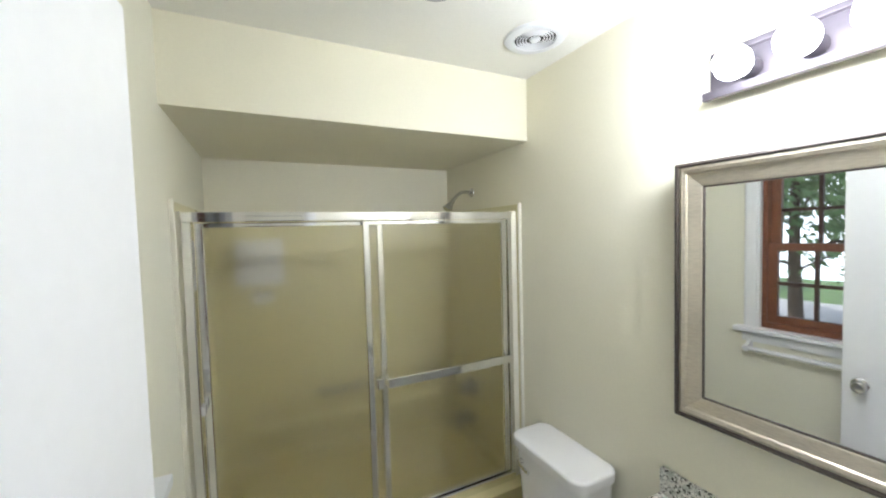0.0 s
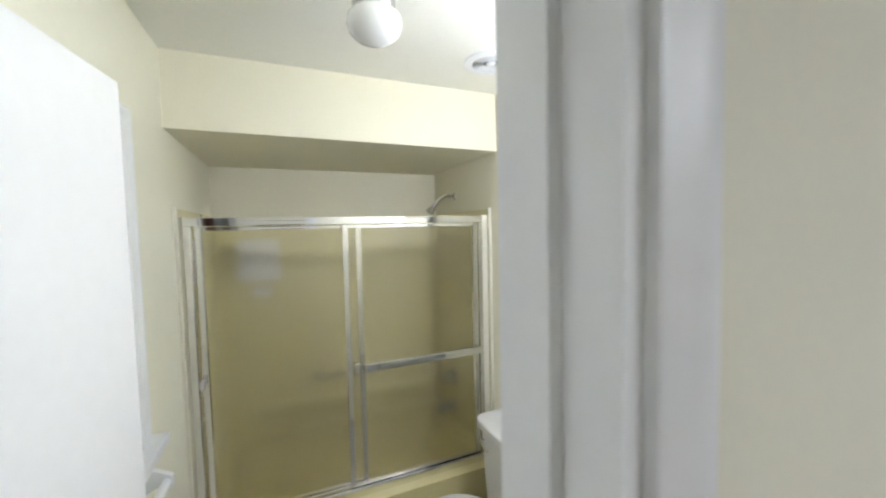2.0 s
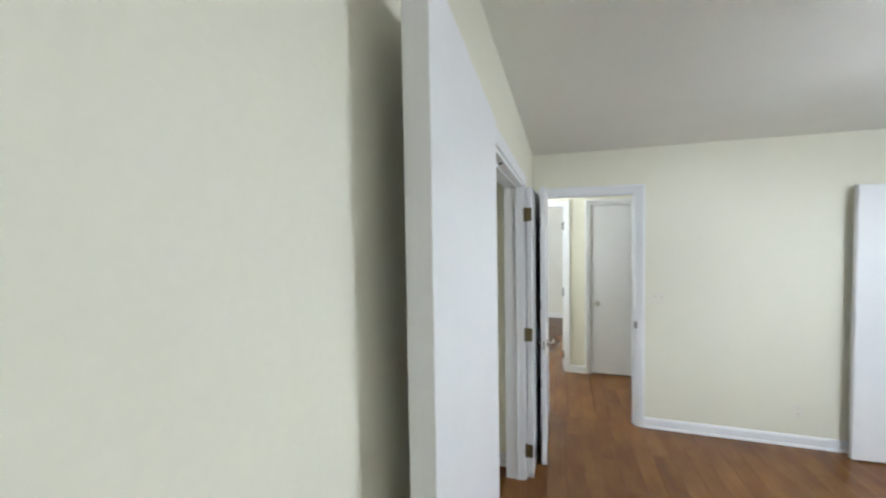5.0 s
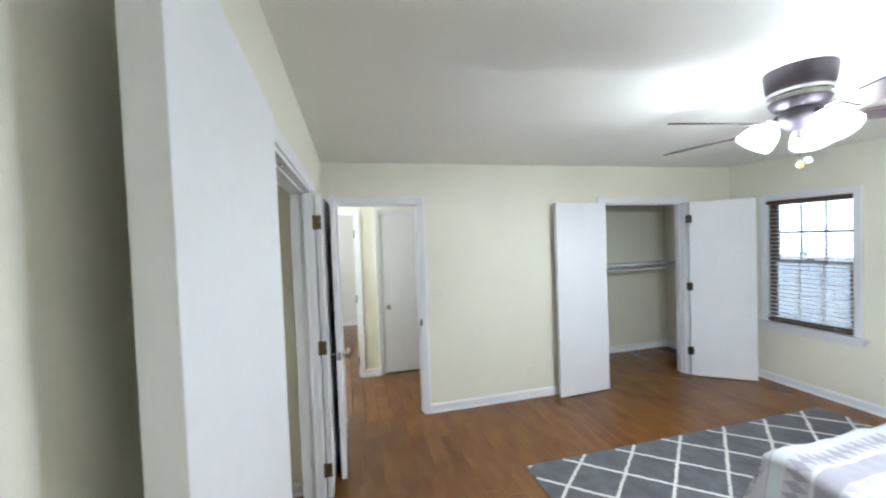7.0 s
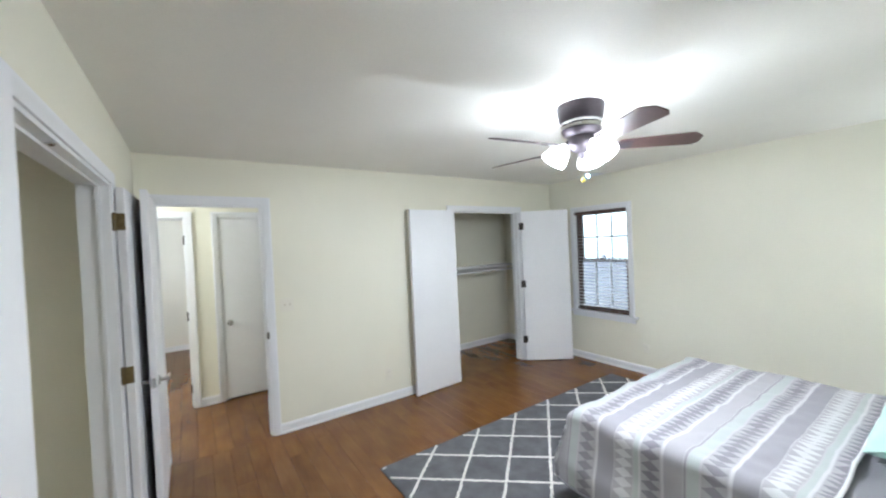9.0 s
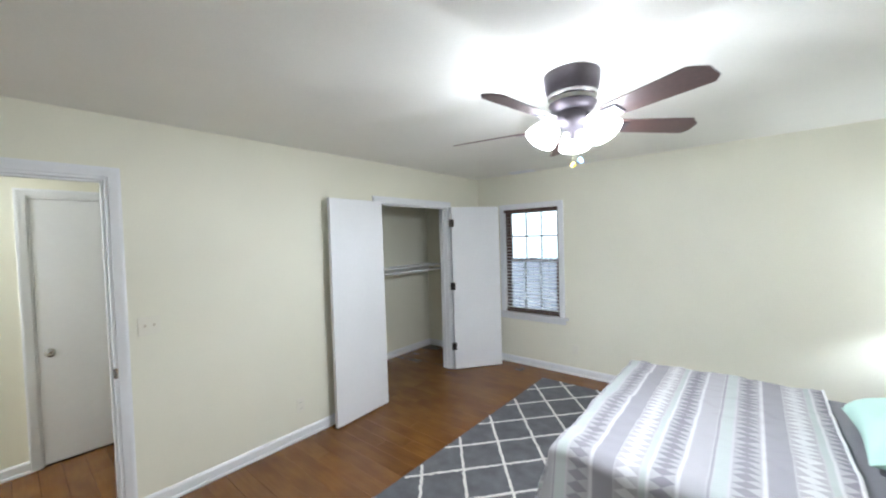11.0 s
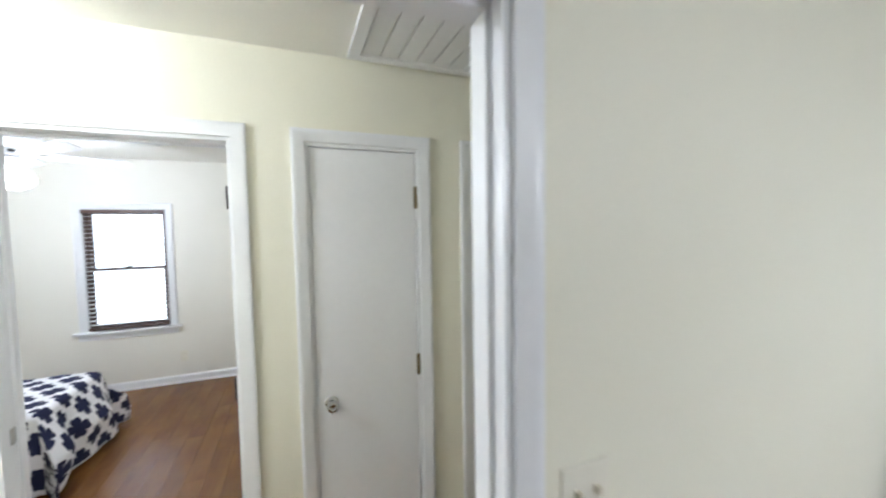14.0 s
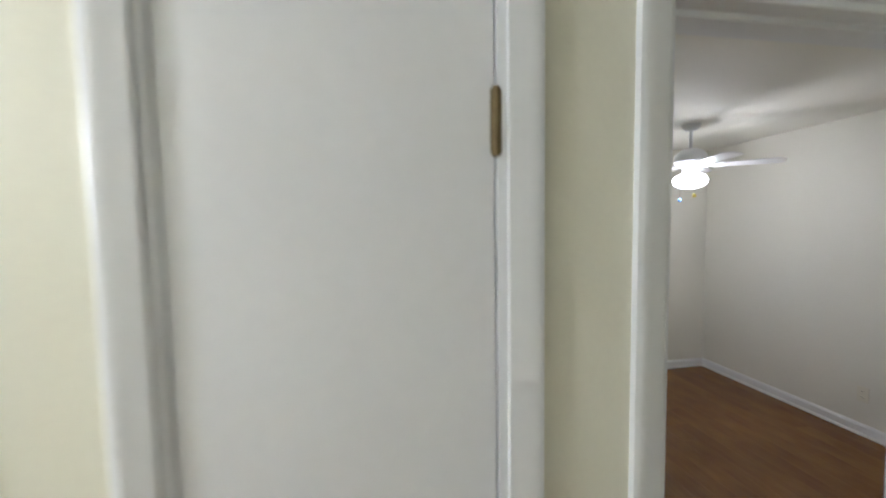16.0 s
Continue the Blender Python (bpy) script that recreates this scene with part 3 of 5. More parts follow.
def lever(parent, where, sign):
    prof = [(0.0, 0.0), (0.030, 0.0), (0.031, 0.005), (0.026, 0.010), (0.011, 0.012), (0.0105, 0.045), (0.0, 0.045)]
    ob = part("rose", lathe([(r, h * sign) for r, h in prof], 24, "y"), nickel, parent, "satin nickel round rose", True)
    ob.location = where
    x, y, z = where
    y += sign * 0.047
    part("lever", tube([(x + 0.01, y, z), (x - 0.03, y, z), (x - 0.08, y + sign * 0.004, z - 0.002), (x - 0.115, y + sign * 0.002, z - 0.004)], [0.010, 0.010, 0.008, 0.007], 12), nickel, parent, "satin nickel lever handle", True)


# closet on the north wall: both leaves folded back against the wall
d = door_leaf("door_closet_north", pose(1.596, -0.060, 0, 0, 0, 182.4), 0.652, 2.04, "white flush closet door folded back against the wall", None)
part("catch_plate", lathe([(0.0, 0.0), (0.010, 0.0), (0.009, 0.003), (0.005, 0.007), (0.0, 0.008)], 14, "y", move=Matrix.Translation((0.618, 0.0, 2.022))), plastic, d, soft=True)
d = door_leaf("door_closet_north_mate", pose(3.108, -0.020, 0, 0, 0, -1.5), 0.70, 2.03, "white flush closet door on aged brass hinges", None)
for z in (0.205, 1.02, 1.845):
    hinge(d, (-0.0075, 0.008, z), (0, 1), brass, 0.09, reach=0.02)
part("ball_catch", lathe([(0.0, 0.0), (0.011, 0.0), (0.011, 0.006), (0.006, 0.010), (0.0, 0.012)], 14), chrome, d).location = (0.66, -0.018, 2.03)
tagged(part("ball_catch", lathe([(0.0, 0.0), (0.014, 0.0), (0.013, -0.005), (0.006, -0.010), (0.0, -0.012)], 14), nickel, None, "", True), "small metal ball catch under the closet lintel", "ball catch").location = (2.20, 0.020, 2.034)
# bedroom door, open along the north wall
d = door_leaf("door_bedroom", pose(4.07, -0.128, 0, 0, 0, 180.8), 0.785, 2.05, "white flush bedroom door standing wide open", None)
lever(d, (0.725, 0.0, 0.90), 1)
lever(d, (0.725, -0.035, 0.90), -1)
part("latch_plate", box(0.7845, 0.7865, -0.028, -0.008, 0.87, 0.93, 0.0008), nickel, d)
for z in (0.30, 1.05, 1.82):
    hinge(d, (-0.006, -0.04, z), (0, 1), dark_hinge)
# closet on the east wall
d = door_leaf("door_closet_east", pose(4.025, -2.905, 0, 0, 0, 93.5), 0.62, 2.03, "white flush closet door folded back towards the wall", None)
d.matrix_basis = pose(4.005, -2.905, 0, 0, 0, 93.5)
d = door_leaf("door_closet_east_mate", pose(4.058, -4.052, 0, 0, 0, -127), 0.625, 2.03, "white flush closet door half folded back", None)
for z in (0.30, 1.05, 1.83):
    hinge(d, (0.0, -0.040, z), (1, 0), dark_hinge)
# linen closet, shut
d = door_leaf("door_linen", pose(5.317, -1.091, 0, 0, 0, 90), 0.488, 2.035, "white flush linen closet door, shut", None)
knob(d, (0.425, 0.0, 0.865), ("y", 1))
for z in (0.16, 0.985, 1.82):
    hinge(d, (-0.001, 0.006, z), (1, 0), brass, 0.1, reach=0.003)
d = door_leaf("door_room", pose(5.435, -0.31, 0, 0, 0, -40), 0.62, 2.03, "white flush bedroom door standing open", None)
for z in (0.20, 0.985, 1.81):
    bm = box(5.338, 5.374, -0.2845, -0.2810, z - 0.045, z + 0.045, 0.001)
    tube([(5.352, -0.2765, z - 0.048), (5.352, -0.2765, z + 0.048)], 0.0075, 10, bm)
    h = part("hinge_leaf", bm, dark_hinge, d)
    h.data.transform(d.matrix_basis.inverted())
door_leaf("door_spare", pose(5.445, -1.40, 0, 0, 0, 70), 0.62, 2.03, "white flush door of the empty room, open", None)


def strike(where, size):
    x, y, z = where
    sx, sy = size
    return tagged(part("strike_plate", box(x - sx, x + sx, y - sy, y + sy, z - 0.03, z + 0.03, 0.0006), nickel), "satin nickel strike plate on the door jamb", "strike plate", "strike plates")


strike((XE + 0.016, -0.8625, 0.90), (0.018, 0.0018))
strike((XE - 0.0015, -0.872, 0.90), (0.002, 0.0085))
strike((5.37, 0.453, 0.93), (0.014, 0.002))
strike((5.402, -2.1222, 0.90), (0.016, 0.0018))

# ---- windows ----


def window(name, m, width, z0, z1, wood, cols, rows, blind, label, slat=None, sill=True, muntin_mat=None, upright_mat=None, low_rows=None, f=0.028, s=0.032):
    """A double-hung sash window. Local: u along x from 0 to width, y 0 at the inner wall face, +y outwards."""
    w = empty(name, m, label, "window", kind="structure")
    muntin_mat = muntin_mat or wood
    bm = bmesh.new()
    for q in ((0, f, 0.03, 0.13, z0, z1), (width - f, width, 0.03, 0.13, z0, z1), (f, width - f, 0.03, 0.13, z1 - f, z1), (f, width - f, 0.03, 0.13, z0, z0 + f)):
        add_box(bm, *q)
    part("window_frame", bm, wood, w)
    bm = bmesh.new()
    for q in ((-0.001, 0.012, -0.002, 0.03, z0, z1), (width - 0.012, width + 0.001, -0.002, 0.03, z0, z1), (0.012, width - 0.012, -0.002, 0.03, z1 - 0.012, z1 + 0.001)):
        add_box(bm, *q)
    part("reveal", bm, white, w)
    mid = (z0 + z1) / 2
    for nm, a, c, y in (("lower_sash", z0 + f, mid + s / 2, 0.045), ("upper_sash", mid - s / 2, z1 - f, 0.085)):
        bm = bmesh.new()
        for q in ((f, f + s, y, y + 0.034, a, c), (width - f - s, width - f, y, y + 0.034, a, c), (f + s, width - f - s, y, y + 0.034, a, a + s), (f + s, width - f - s, y, y + 0.034, c - s, c)):
            add_box(bm, *q)
        sash = part(nm, bm, wood, w)
        nr = low_rows if low_rows and nm == "lower_sash" else rows
        gu, gz = (width - 2 * f - 2 * s) / cols, (c - a - 2 * s) / nr
        for i in range(1, cols):
            part("muntin", box(f + s + gu * i - 0.009, f + s + gu * i + 0.009, y + 0.006, y + 0.028, a + s, c - s), upright_mat or muntin_mat, sash)
        for k in range(1, nr):
            part("muntin", box(f + s, width - f - s, y + 0.004, y + 0.030, a + s + gz * k - 0.009, a + s + gz * k + 0.009), muntin_mat, sash)
        for i in range(cols):
            for k in range(nr):
                p = part("pane", box(f + s + gu * i, f + s + gu * (i + 1), y + 0.015, y + 0.019, a + s + gz * k, a + s + gz * (k + 1)), pane_glass, sash)
                p.visible_shadow = False
    part("sash_lock", tube([(width / 2 - 0.03, 0.05, mid + s / 2 + 0.008), (width / 2, 0.045, mid + s / 2 + 0.014), (width / 2 + 0.035, 0.05, mid + s / 2 + 0.008)], 0.008, 8), dark_hinge, w, soft=True)
    c = part("window_casing", casing_mesh(0, width, z0 - 0.0, z1), white, w)
    c.data.transform(Matrix.Diagonal((1, -1, 1, 1)))
    part("window_sill", box(-0.10, width + 0.10, -0.05, 0.03, z0 - 0.026, z0 + 0.002, 0.005), white, w)
    part("apron", box(-0.066, width + 0.066, -0.016, 0.0, z0 - 0.085, z0 - 0.026, 0.003), white, w)
    if blind:
        part("blind_headrail", box(0.014, width - 0.014, -0.022, 0.032, z1 - 0.052, z1 - 0.013, 0.003), wood, w)
        bottom = z0 + 0.02 if blind == "down" else z1 - 0.16
        part("blind_rail", box(0.016, width - 0.016, -0.016, 0.028, bottom, bottom + 0.018, 0.004), wood, w)
        z = bottom + 0.05
        step = 0.043
        mesh = None
        while z < z1 - 0.07:
            if mesh is None:
                bm = bmesh.new()
                add_box(bm, 0.016, width - 0.016, -0.024, 0.024, -0.0014, 0.0014)
                first = part("slat", bm, slat, w)
                mesh = first.data
                ob = first
            else:
                ob = new("slat", mesh)
                ob.parent = w
            ob.matrix_basis = pose(0, 0.004, z, 3, 0, 0)
            z += step
        for u in (0.13, width - 0.13):
            part("blind_cord", tube([(u, -0.021, bottom), (u, -0.021, z1 - 0.05)], 0.0012, 5), slat, w)
    return w


window("window_bedroom", pose(3.69, YS, 0, 0, 0, 180), 0.745, 0.66, 2.0, dark_wood, 3, 2, "down", "dark brown sash window with lowered white slatted blind", blind_white, upright_mat=white, low_rows=1)
window("window_bath", pose(X0, 0.53, 0, 0, 0, 90), 0.645, 1.09, 2.04, brown_wood, 3, 2, None, "red-brown wooden double-hung window with dark muntins", muntin_mat=dark_wood, f=0.035, s=0.042)
window("window_room", pose(8.38, 1.48, 0, 0, 0, -90), 0.725, 0.655, 1.925, dark_wood, 1, 1, "down", "dark brown sash window flooded with daylight, slatted blind", blind_white)
window("window_spare", pose(8.38, -2.68, 0, 0, 0, -90), 0.68, 0.64, 1.91, dark_wood, 1, 1, "down", "dark brown sash window with a slatted blind", blind_white)

# ---- floor planks: boards run along x ----


def planks():
    rng = random.Random(4)
    zones = [(X0, XE, YS, 0.0), (XE, 5.31, -2.215, 2.60), (5.31, 8.38, -0.42, 2.60), (5.31, 8.38, -4.50, -1.30), (XE, 5.07, YS, -2.335), (1.45, 3.22, 0.0, 0.70), (X0, 1.335, 0.0, 0.065)]
    pitch, cache = 0.127, {}
    for zx0, zx1, zy0, zy1 in zones:
        y = zy0
        while y < zy1 - 0.02:
            w = min(pitch, zy1 - y)
            x = zx0
            length = rng.choice((0.5, 0.8, 1.1))
            while x < zx1 - 0.01:
                l = min(length, zx1 - x)
                if zx1 - x - l < 0.25:
                    l = zx1 - x
                key = (round(l, 3), round(w, 3))
                if key not in cache:
                    bm = bmesh.new()
                    g = 0.0006
                    lo = [bm.verts.new(c) for c in ((0, 0, -0.010), (l, 0, -0.010), (l, w, -0.010), (0, w, -0.010))]
                    hi = [bm.verts.new(c) for c in ((g, g, -0.0008), (l - g, g, -0.0008), (l - g, w - g, -0.0008), (g, w - g, -0.0008))]
                    e = 0.0014
                    top = [bm.verts.new(c) for c in ((e, e, 0), (l - e, e, 0), (l - e, w - e, 0), (e, w - e, 0))]
                    for a, c in ((lo, hi), (hi, top)):
                        for i in range(4):
                            bm.faces.new((a[i], a[(i + 1) % 4], c[(i + 1) % 4], c[i]))
                    bm.faces.new(top)
                    me = bpy.data.meshes.new("plank")
                    bm.to_mesh(me)
                    bm.free()
                    me.materials.append(plank_wood)
                    cache[key] = me
                ob = new("plank", cache[key])
                ob.parent = floor
                ob.location = (x, y, 0)
                x += l
                length = rng.choice((1.0, 1.15, 1.22))
            y += pitch

# ---- ceiling fans ----


def ceiling_fan(name, m, style, label):
    """Local origin on the ceiling, z down negative."""
    f = empty(name, m, label, "ceiling fan", "ceiling fans")
    body = bronze if style == "dark" else fan_white
    if style == "dark":
        part("motor_housing", lathe([(0.0, 0.0), (0.130, 0.0), (0.132, -0.012), (0.128, -0.055), (0.120, -0.092), (0.112, -0.104), (0.0, -0.104)], 40), body, f, soft=True)
        part("trim_ring", lathe([(0.110, -0.104), (0.113, -0.108), (0.113, -0.122), (0.104, -0.128), (0.100, -0.150), (0.0, -0.150)], 40), nickel, f, "satin nickel trim ring", True)
        part("lower_housing", lathe([(0.108, -0.150), (0.112, -0.156), (0.098, -0.185), (0.075, -0.200), (0.0, -0.200)], 36), body, f, soft=True)
        zb, r0, r1, n, a0, tilt, wide = -0.265, 0.20, 0.635, 5, 0.0, -17, 0.062
        part("light_fitter", lathe([(0.075, -0.200), (0.082, -0.215), (0.082, -0.250), (0.055, -0.285), (0.022, -0.30), (0.02, -0.335), (0.0, -0.345)], 28), body, f, soft=True)
    elif style == "hugger":
        part("motor_housing", lathe([(0.0, 0.0), (0.185, 0.0), (0.187, -0.012), (0.172, -0.026), (0.170, -0.062), (0.145, -0.10), (0.10, -0.125), (0.0, -0.13)], 40), body, f, soft=True)
        part("slotted_hub", lathe([(0.07, -0.13), (0.07, -0.165), (0.0, -0.165)], 28), body, f, soft=True)
        part("vent_slot", box(-0.016, 0.016, -0.0725, -0.068, -0.152, -0.138), slot, f)
        zb, r0, r1, n, a0, tilt, wide = -0.150, 0.18, 0.66, 5, 0.0, -11, 0.062
        part("light_fitter", lathe([(0.05, -0.165), (0.062, -0.175), (0.062, -0.215), (0.0, -0.22)], 28), body, f, soft=True)
    else:
        part("canopy", lathe([(0.0, 0.0), (0.068, 0.0), (0.066, -0.018), (0.045, -0.045), (0.018, -0.056), (0.0, -0.056)], 32), body, f, soft=True)
        part("downrod", tube([(0, 0, -0.05), (0, 0, -0.20)], 0.0125, 14), body, f, soft=True)
        part("motor_housing", lathe([(0.0, -0.19), (0.05, -0.195), (0.085, -0.215), (0.115, -0.25), (0.118, -0.295), (0.09, -0.33), (0.06, -0.345), (0.0, -0.345)], 36), body, f, soft=True)
        zb, r0, r1, n, a0, tilt, wide = -0.335, 0.16, 0.60, 5, 0.0, -11, 0.058
        part("light_fitter", lathe([(0.05, -0.345), (0.056, -0.352), (0.056, -0.385), (0.0, -0.39)], 28), body, f, soft=True)
    blade_mat = walnut if style == "dark" else fan_white
    for i in range(n):
        a = a0 + 360 / n * i
        bm = bmesh.new()
        outline = [(r0, -wide * 0.72), (r0 + 0.03, -wide * 0.85), (r1 - 0.055, -wide * 1.05), (r1 - 0.048, -wide * 1.02), (r1 - 0.004, -wide * 0.42), (r1, -wide * 0.34), (r1, wide * 0.62), (r1 - 0.004, wide * 0.70), (r1 - 0.024, wide * 1.02), (r1 - 0.032, wide * 1.05), (r0 + 0.03, wide * 0.85), (r0, wide * 0.72)]
        lo = [bm.verts.new((x, y, -0.003)) for x, y in outline]
        hi = [bm.verts.new((x, y, 0.003)) for x, y in outline]
        bm.faces.new(lo[::-1])
        bm.faces.new(hi)
        for k in range(len(outline)):
            j = (k + 1) % len(outline)
            bm.faces.new((lo[k], lo[j], hi[j], hi[k]))
        b = part("blade", bm, blade_mat, f)
        b.matrix_basis = pose(0, 0, zb, 0, 0, a) @ pose(0, 0, 0, tilt, 0, 0)
        bm = bmesh.new()
        add_box(bm, 0.085, r0 + 0.07, -0.012, 0.012, -0.009, -0.004, 0.002)
        add_box(bm, r0 - 0.01, r0 + 0.075, -0.034, 0.034, -0.0085, -0.0035, 0.002)
        br = part("blade_iron", bm, body, f)
        br.matrix_basis = b.matrix_basis.copy()
    return f


def pull_chain(f, x, y, z0, z1, colour, label):
    bm = bmesh.new()
    k = int((z0 - z1) / 0.009)
    for i in range(k):
        bmesh.ops.create_icosphere(bm, subdivisions=1, radius=0.0028, matrix=Matrix.Translation((x, y, z0 - 0.009 * i)))
    c = part("pull_chain", bm, brass, f)
    part("chain_fob", lathe([(0.0, 0.0), (0.006, -0.003), (0.013, -0.014), (0.014, -0.022), (0.008, -0.032), (0.0, -0.034)], 10), material(label, colour, 0.45, grain=0.05), c, label, True).location = (x, y, z1)


fan = ceiling_fan("ceiling_fan", pose(1.865, -2.315, H, 0, 0, 10) @ Matrix.Diagonal((1.03, 1.03, 0.94, 1)), "dark", "dark bronze five-blade ceiling fan with three lit glass shades")
for a in (38, 158, 278):
    m = pose(0, 0, -0.215, 0, 0, a) @ pose(0.066, 0, 0, 0, 0, 0)
    part("shade_arm", tube([m @ Vector((-0.03, 0, 0.0)), m @ Vector((0.005, 0, -0.004)), m @ Vector((0.025, 0, -0.03))], 0.014, 10), bronze, fan, soft=True)
    tilt = m @ pose(0.028, 0, -0.035, 0, -38, 0)
    g = part("glass_shade", lathe([(0.022, 0.0), (0.028, -0.012), (0.048, -0.035), (0.062, -0.07), (0.068, -0.105), (0.064, -0.108), (0.058, -0.07), (0.044, -0.037), (0.020, -0.012)], 28, move=tilt @ Matrix.Scale(1.14, 4)), glow_fan, fan, "lit frosted glass bell shade", True)
    g.visible_shadow = False
    g = part("bulb_glass", lathe([(0.0, -0.015), (0.014, -0.018), (0.028, -0.06), (0.030, -0.08), (0.018, -0.102), (0.0, -0.108)], 16, move=tilt @ Matrix.Scale(1.14, 4)), glow_fan, fan, soft=True)
    g.visible_shadow = False
pull_chain(fan, 0.0, 0.0, -0.345, -0.455, (0.75, 0.60, 0.08), "small yellow chain fob")
pull_chain(fan, -0.035, 0.02, -0.345, -0.44, (0.20, 0.38, 0.75), "small blue chain fob")

fan1 = ceiling_fan("ceiling_fan", pose(7.05, 1.27, H, 0, 0, -57) @ Matrix.Diagonal((1, 1, 1.38, 1)), "hugger", "white five-blade hugger ceiling fan with lit glass bowl")
g = part("glass_bowl", lathe([(0.045, -0.215), (0.060, -0.228), (0.098, -0.248), (0.117, -0.275), (0.112, -0.300), (0.080, -0.321), (0.040, -0.331), (0.0, -0.333)], 32), glow, fan1, "lit ribbed white glass bowl", True)
g.visible_shadow = False
fan3 = ceiling_fan("ceiling_fan", pose(7.43, -3.40, H, 0, 0, -126), "rod", "white ceiling fan on a short rod with lit glass bowl")
g = part("glass_bowl", lathe([(0.045, -0.385), (0.06, -0.390), (0.105, -0.415), (0.124, -0.448), (0.116, -0.480), (0.075, -0.505), (0.03, -0.515), (0.0, -0.516)], 32), glow_soft, fan3, "lit ribbed white glass bowl", True)
g.visible_shadow = False
pull_chain(fan3, 0.02, -0.10, -0.40, -0.56, (0.80, 0.65, 0.08), "small yellow chain fob")
pull_chain(fan3, -0.06, 0.08, -0.40, -0.585, (0.15, 0.35, 0.80), "small blue chain fob")

hl = empty("ceiling_light", pose(4.76, 0.95, H), "white lit glass dome light on the hallway ceiling", "ceiling light")
part("pan", lathe([(0.0, 0.0), (0.15, 0.0), (0.15, -0.02), (0.14, -0.025), (0.0, -0.025)], 36), fan_white, hl, soft=True)
g = part("glass_dome", lathe([(0.135, -0.025), (0.138, -0.04), (0.125, -0.085), (0.09, -0.12), (0.04, -0.138), (0.0, -0.14)], 36), glow_soft, hl, soft=True)
g.visible_shadow = False

# ---- attic hatch in the hallway ceiling ----
hx0, hx1, hy0, hy1 = 4.50, 5.27, -1.535, -0.775
hatch = empty("attic_hatch", pose(0, 0, 0), "white beadboard attic hatch set in the hallway ceiling", "attic hatch", kind="structure")
bm = bmesh.new()
for q in ((hx0, hx1, hy0, hy0 + 0.05), (hx0, hx1, hy1 - 0.05, hy1), (hx0, hx0 + 0.05, hy0 + 0.05, hy1 - 0.05), (hx1 - 0.05, hx1, hy0 + 0.05, hy1 - 0.05)):
    add_box(bm, *q, H - 0.018, H - 0.001, 0.003)
part("trim", bm, white, hatch)
nb = 8
bw = (hy1 - hy0 - 0.104) / nb
for i in range(nb):
    part("board", box(hx0 + 0.052, hx1 - 0.052, hy0 + 0.052 + bw * i + 0.003, hy0 + 0.052 + bw * (i + 1) - 0.003, H - 0.012, H - 0.002, 0.003), white, hatch)

# ---- registers, outlets, switches ----


def register(where, lx, ly, label):
    r = empty("ceiling_vent", pose(*where), label, "vent")
    bm = bmesh.new()
    for q in ((-lx, lx, -ly, -ly + 0.018), (-lx, lx, ly - 0.018, ly), (-lx, -lx + 0.018, -ly + 0.018, ly - 0.018), (lx - 0.018, lx, -ly + 0.018, ly - 0.018)):
        add_box(bm, *q, -0.014, -0.001, 0.002)
    part("frame", bm, white, r)
    # dark sheet for the shade of the duct; the ceiling has no hole
    part("backing", box(-lx + 0.018, lx - 0.018, -ly + 0.018, ly - 0.018, -0.003, -0.001), slot, r)
    k = 5
    for i in range(k):
        y = -ly + 0.018 + (2 * ly - 0.036) * (i + 0.5) / k
        s = part("slat", box(-lx + 0.018, lx - 0.018, -0.006, 0.006, -0.0008, 0.0008), white, r)
        s.matrix_basis = pose(0, y, -0.008, 48, 0, 0)
    return r


register((3.345, -4.605, H), 0.15, 0.06, "white slatted metal air register on the ceiling")


tan_toggle = material("tan toggle", (0.60, 0.54, 0.42), 0.4, grain=0.03)


def plate(name, axis, plane, facing, a, z, wide, kind, label, category):
    """Wall plate with outlets or toggles, in local u, n, z."""
    M = frame_matrix(axis, plane, facing)
    M = M @ Matrix.Translation((a, 0, z))
    e = empty(name, None, label, category, "wall outlets" if kind == "outlet" else "")
    def loc(nm, bm, mat):
        ob = part(nm, bm, mat, e)
        ob.data.transform(M)
        return ob
    loc("cover", box(-wide / 2, wide / 2, 0.0005, 0.006, -0.058, 0.058, 0.002), plastic)
    if kind == "outlet":
        for s in (-0.024, 0.024):
            loc("socket", box(-0.016, 0.016, 0.005, 0.0075, s - 0.014, s + 0.014, 0.001), plastic)
            for u in (-0.006, 0.006):
                loc("slot", box(u - 0.001, u + 0.001, 0.0072, 0.0078, s - 0.004, s + 0.004), slot)
    else:
        n = 2 if wide > 0.09 else 1
        for i in range(n):
            u = (i - (n - 1) / 2) * 0.046
            t = loc("toggle", box(u - 0.005, u + 0.005, 0.005, 0.018, -0.004, 0.011, 0.001), tan_toggle)
    return e


plate("outlet", "y", XE, -1, -2.02, 0.285, 0.07, "outlet", "ivory wall outlet above the baseboard", "outlet")
plate("light_switch", "y", XE, -1, -1.04, 1.155, 0.116, "switch", "ivory double light switch beside the doorway", "light switch")
plate("outlet", "x", YS, 1, 2.77, 0.30, 0.07, "outlet", "ivory wall outlet under the window", "outlet")
plate("outlet", "y", 8.38, -1, 0.66, 0.30, 0.07, "outlet", "ivory wall outlet in the small bedroom", "outlet")
plate("outlet", "x", -4.50, 1, 6.94, 0.317, 0.07, "outlet", "ivory wall outlet in the empty room", "outlet")
plate("outlet", "y", 8.38, -1, -3.55, 0.30, 0.07, "outlet", "ivory wall outlet under the far window", "outlet")

# ---- bedroom: rug and bed ----


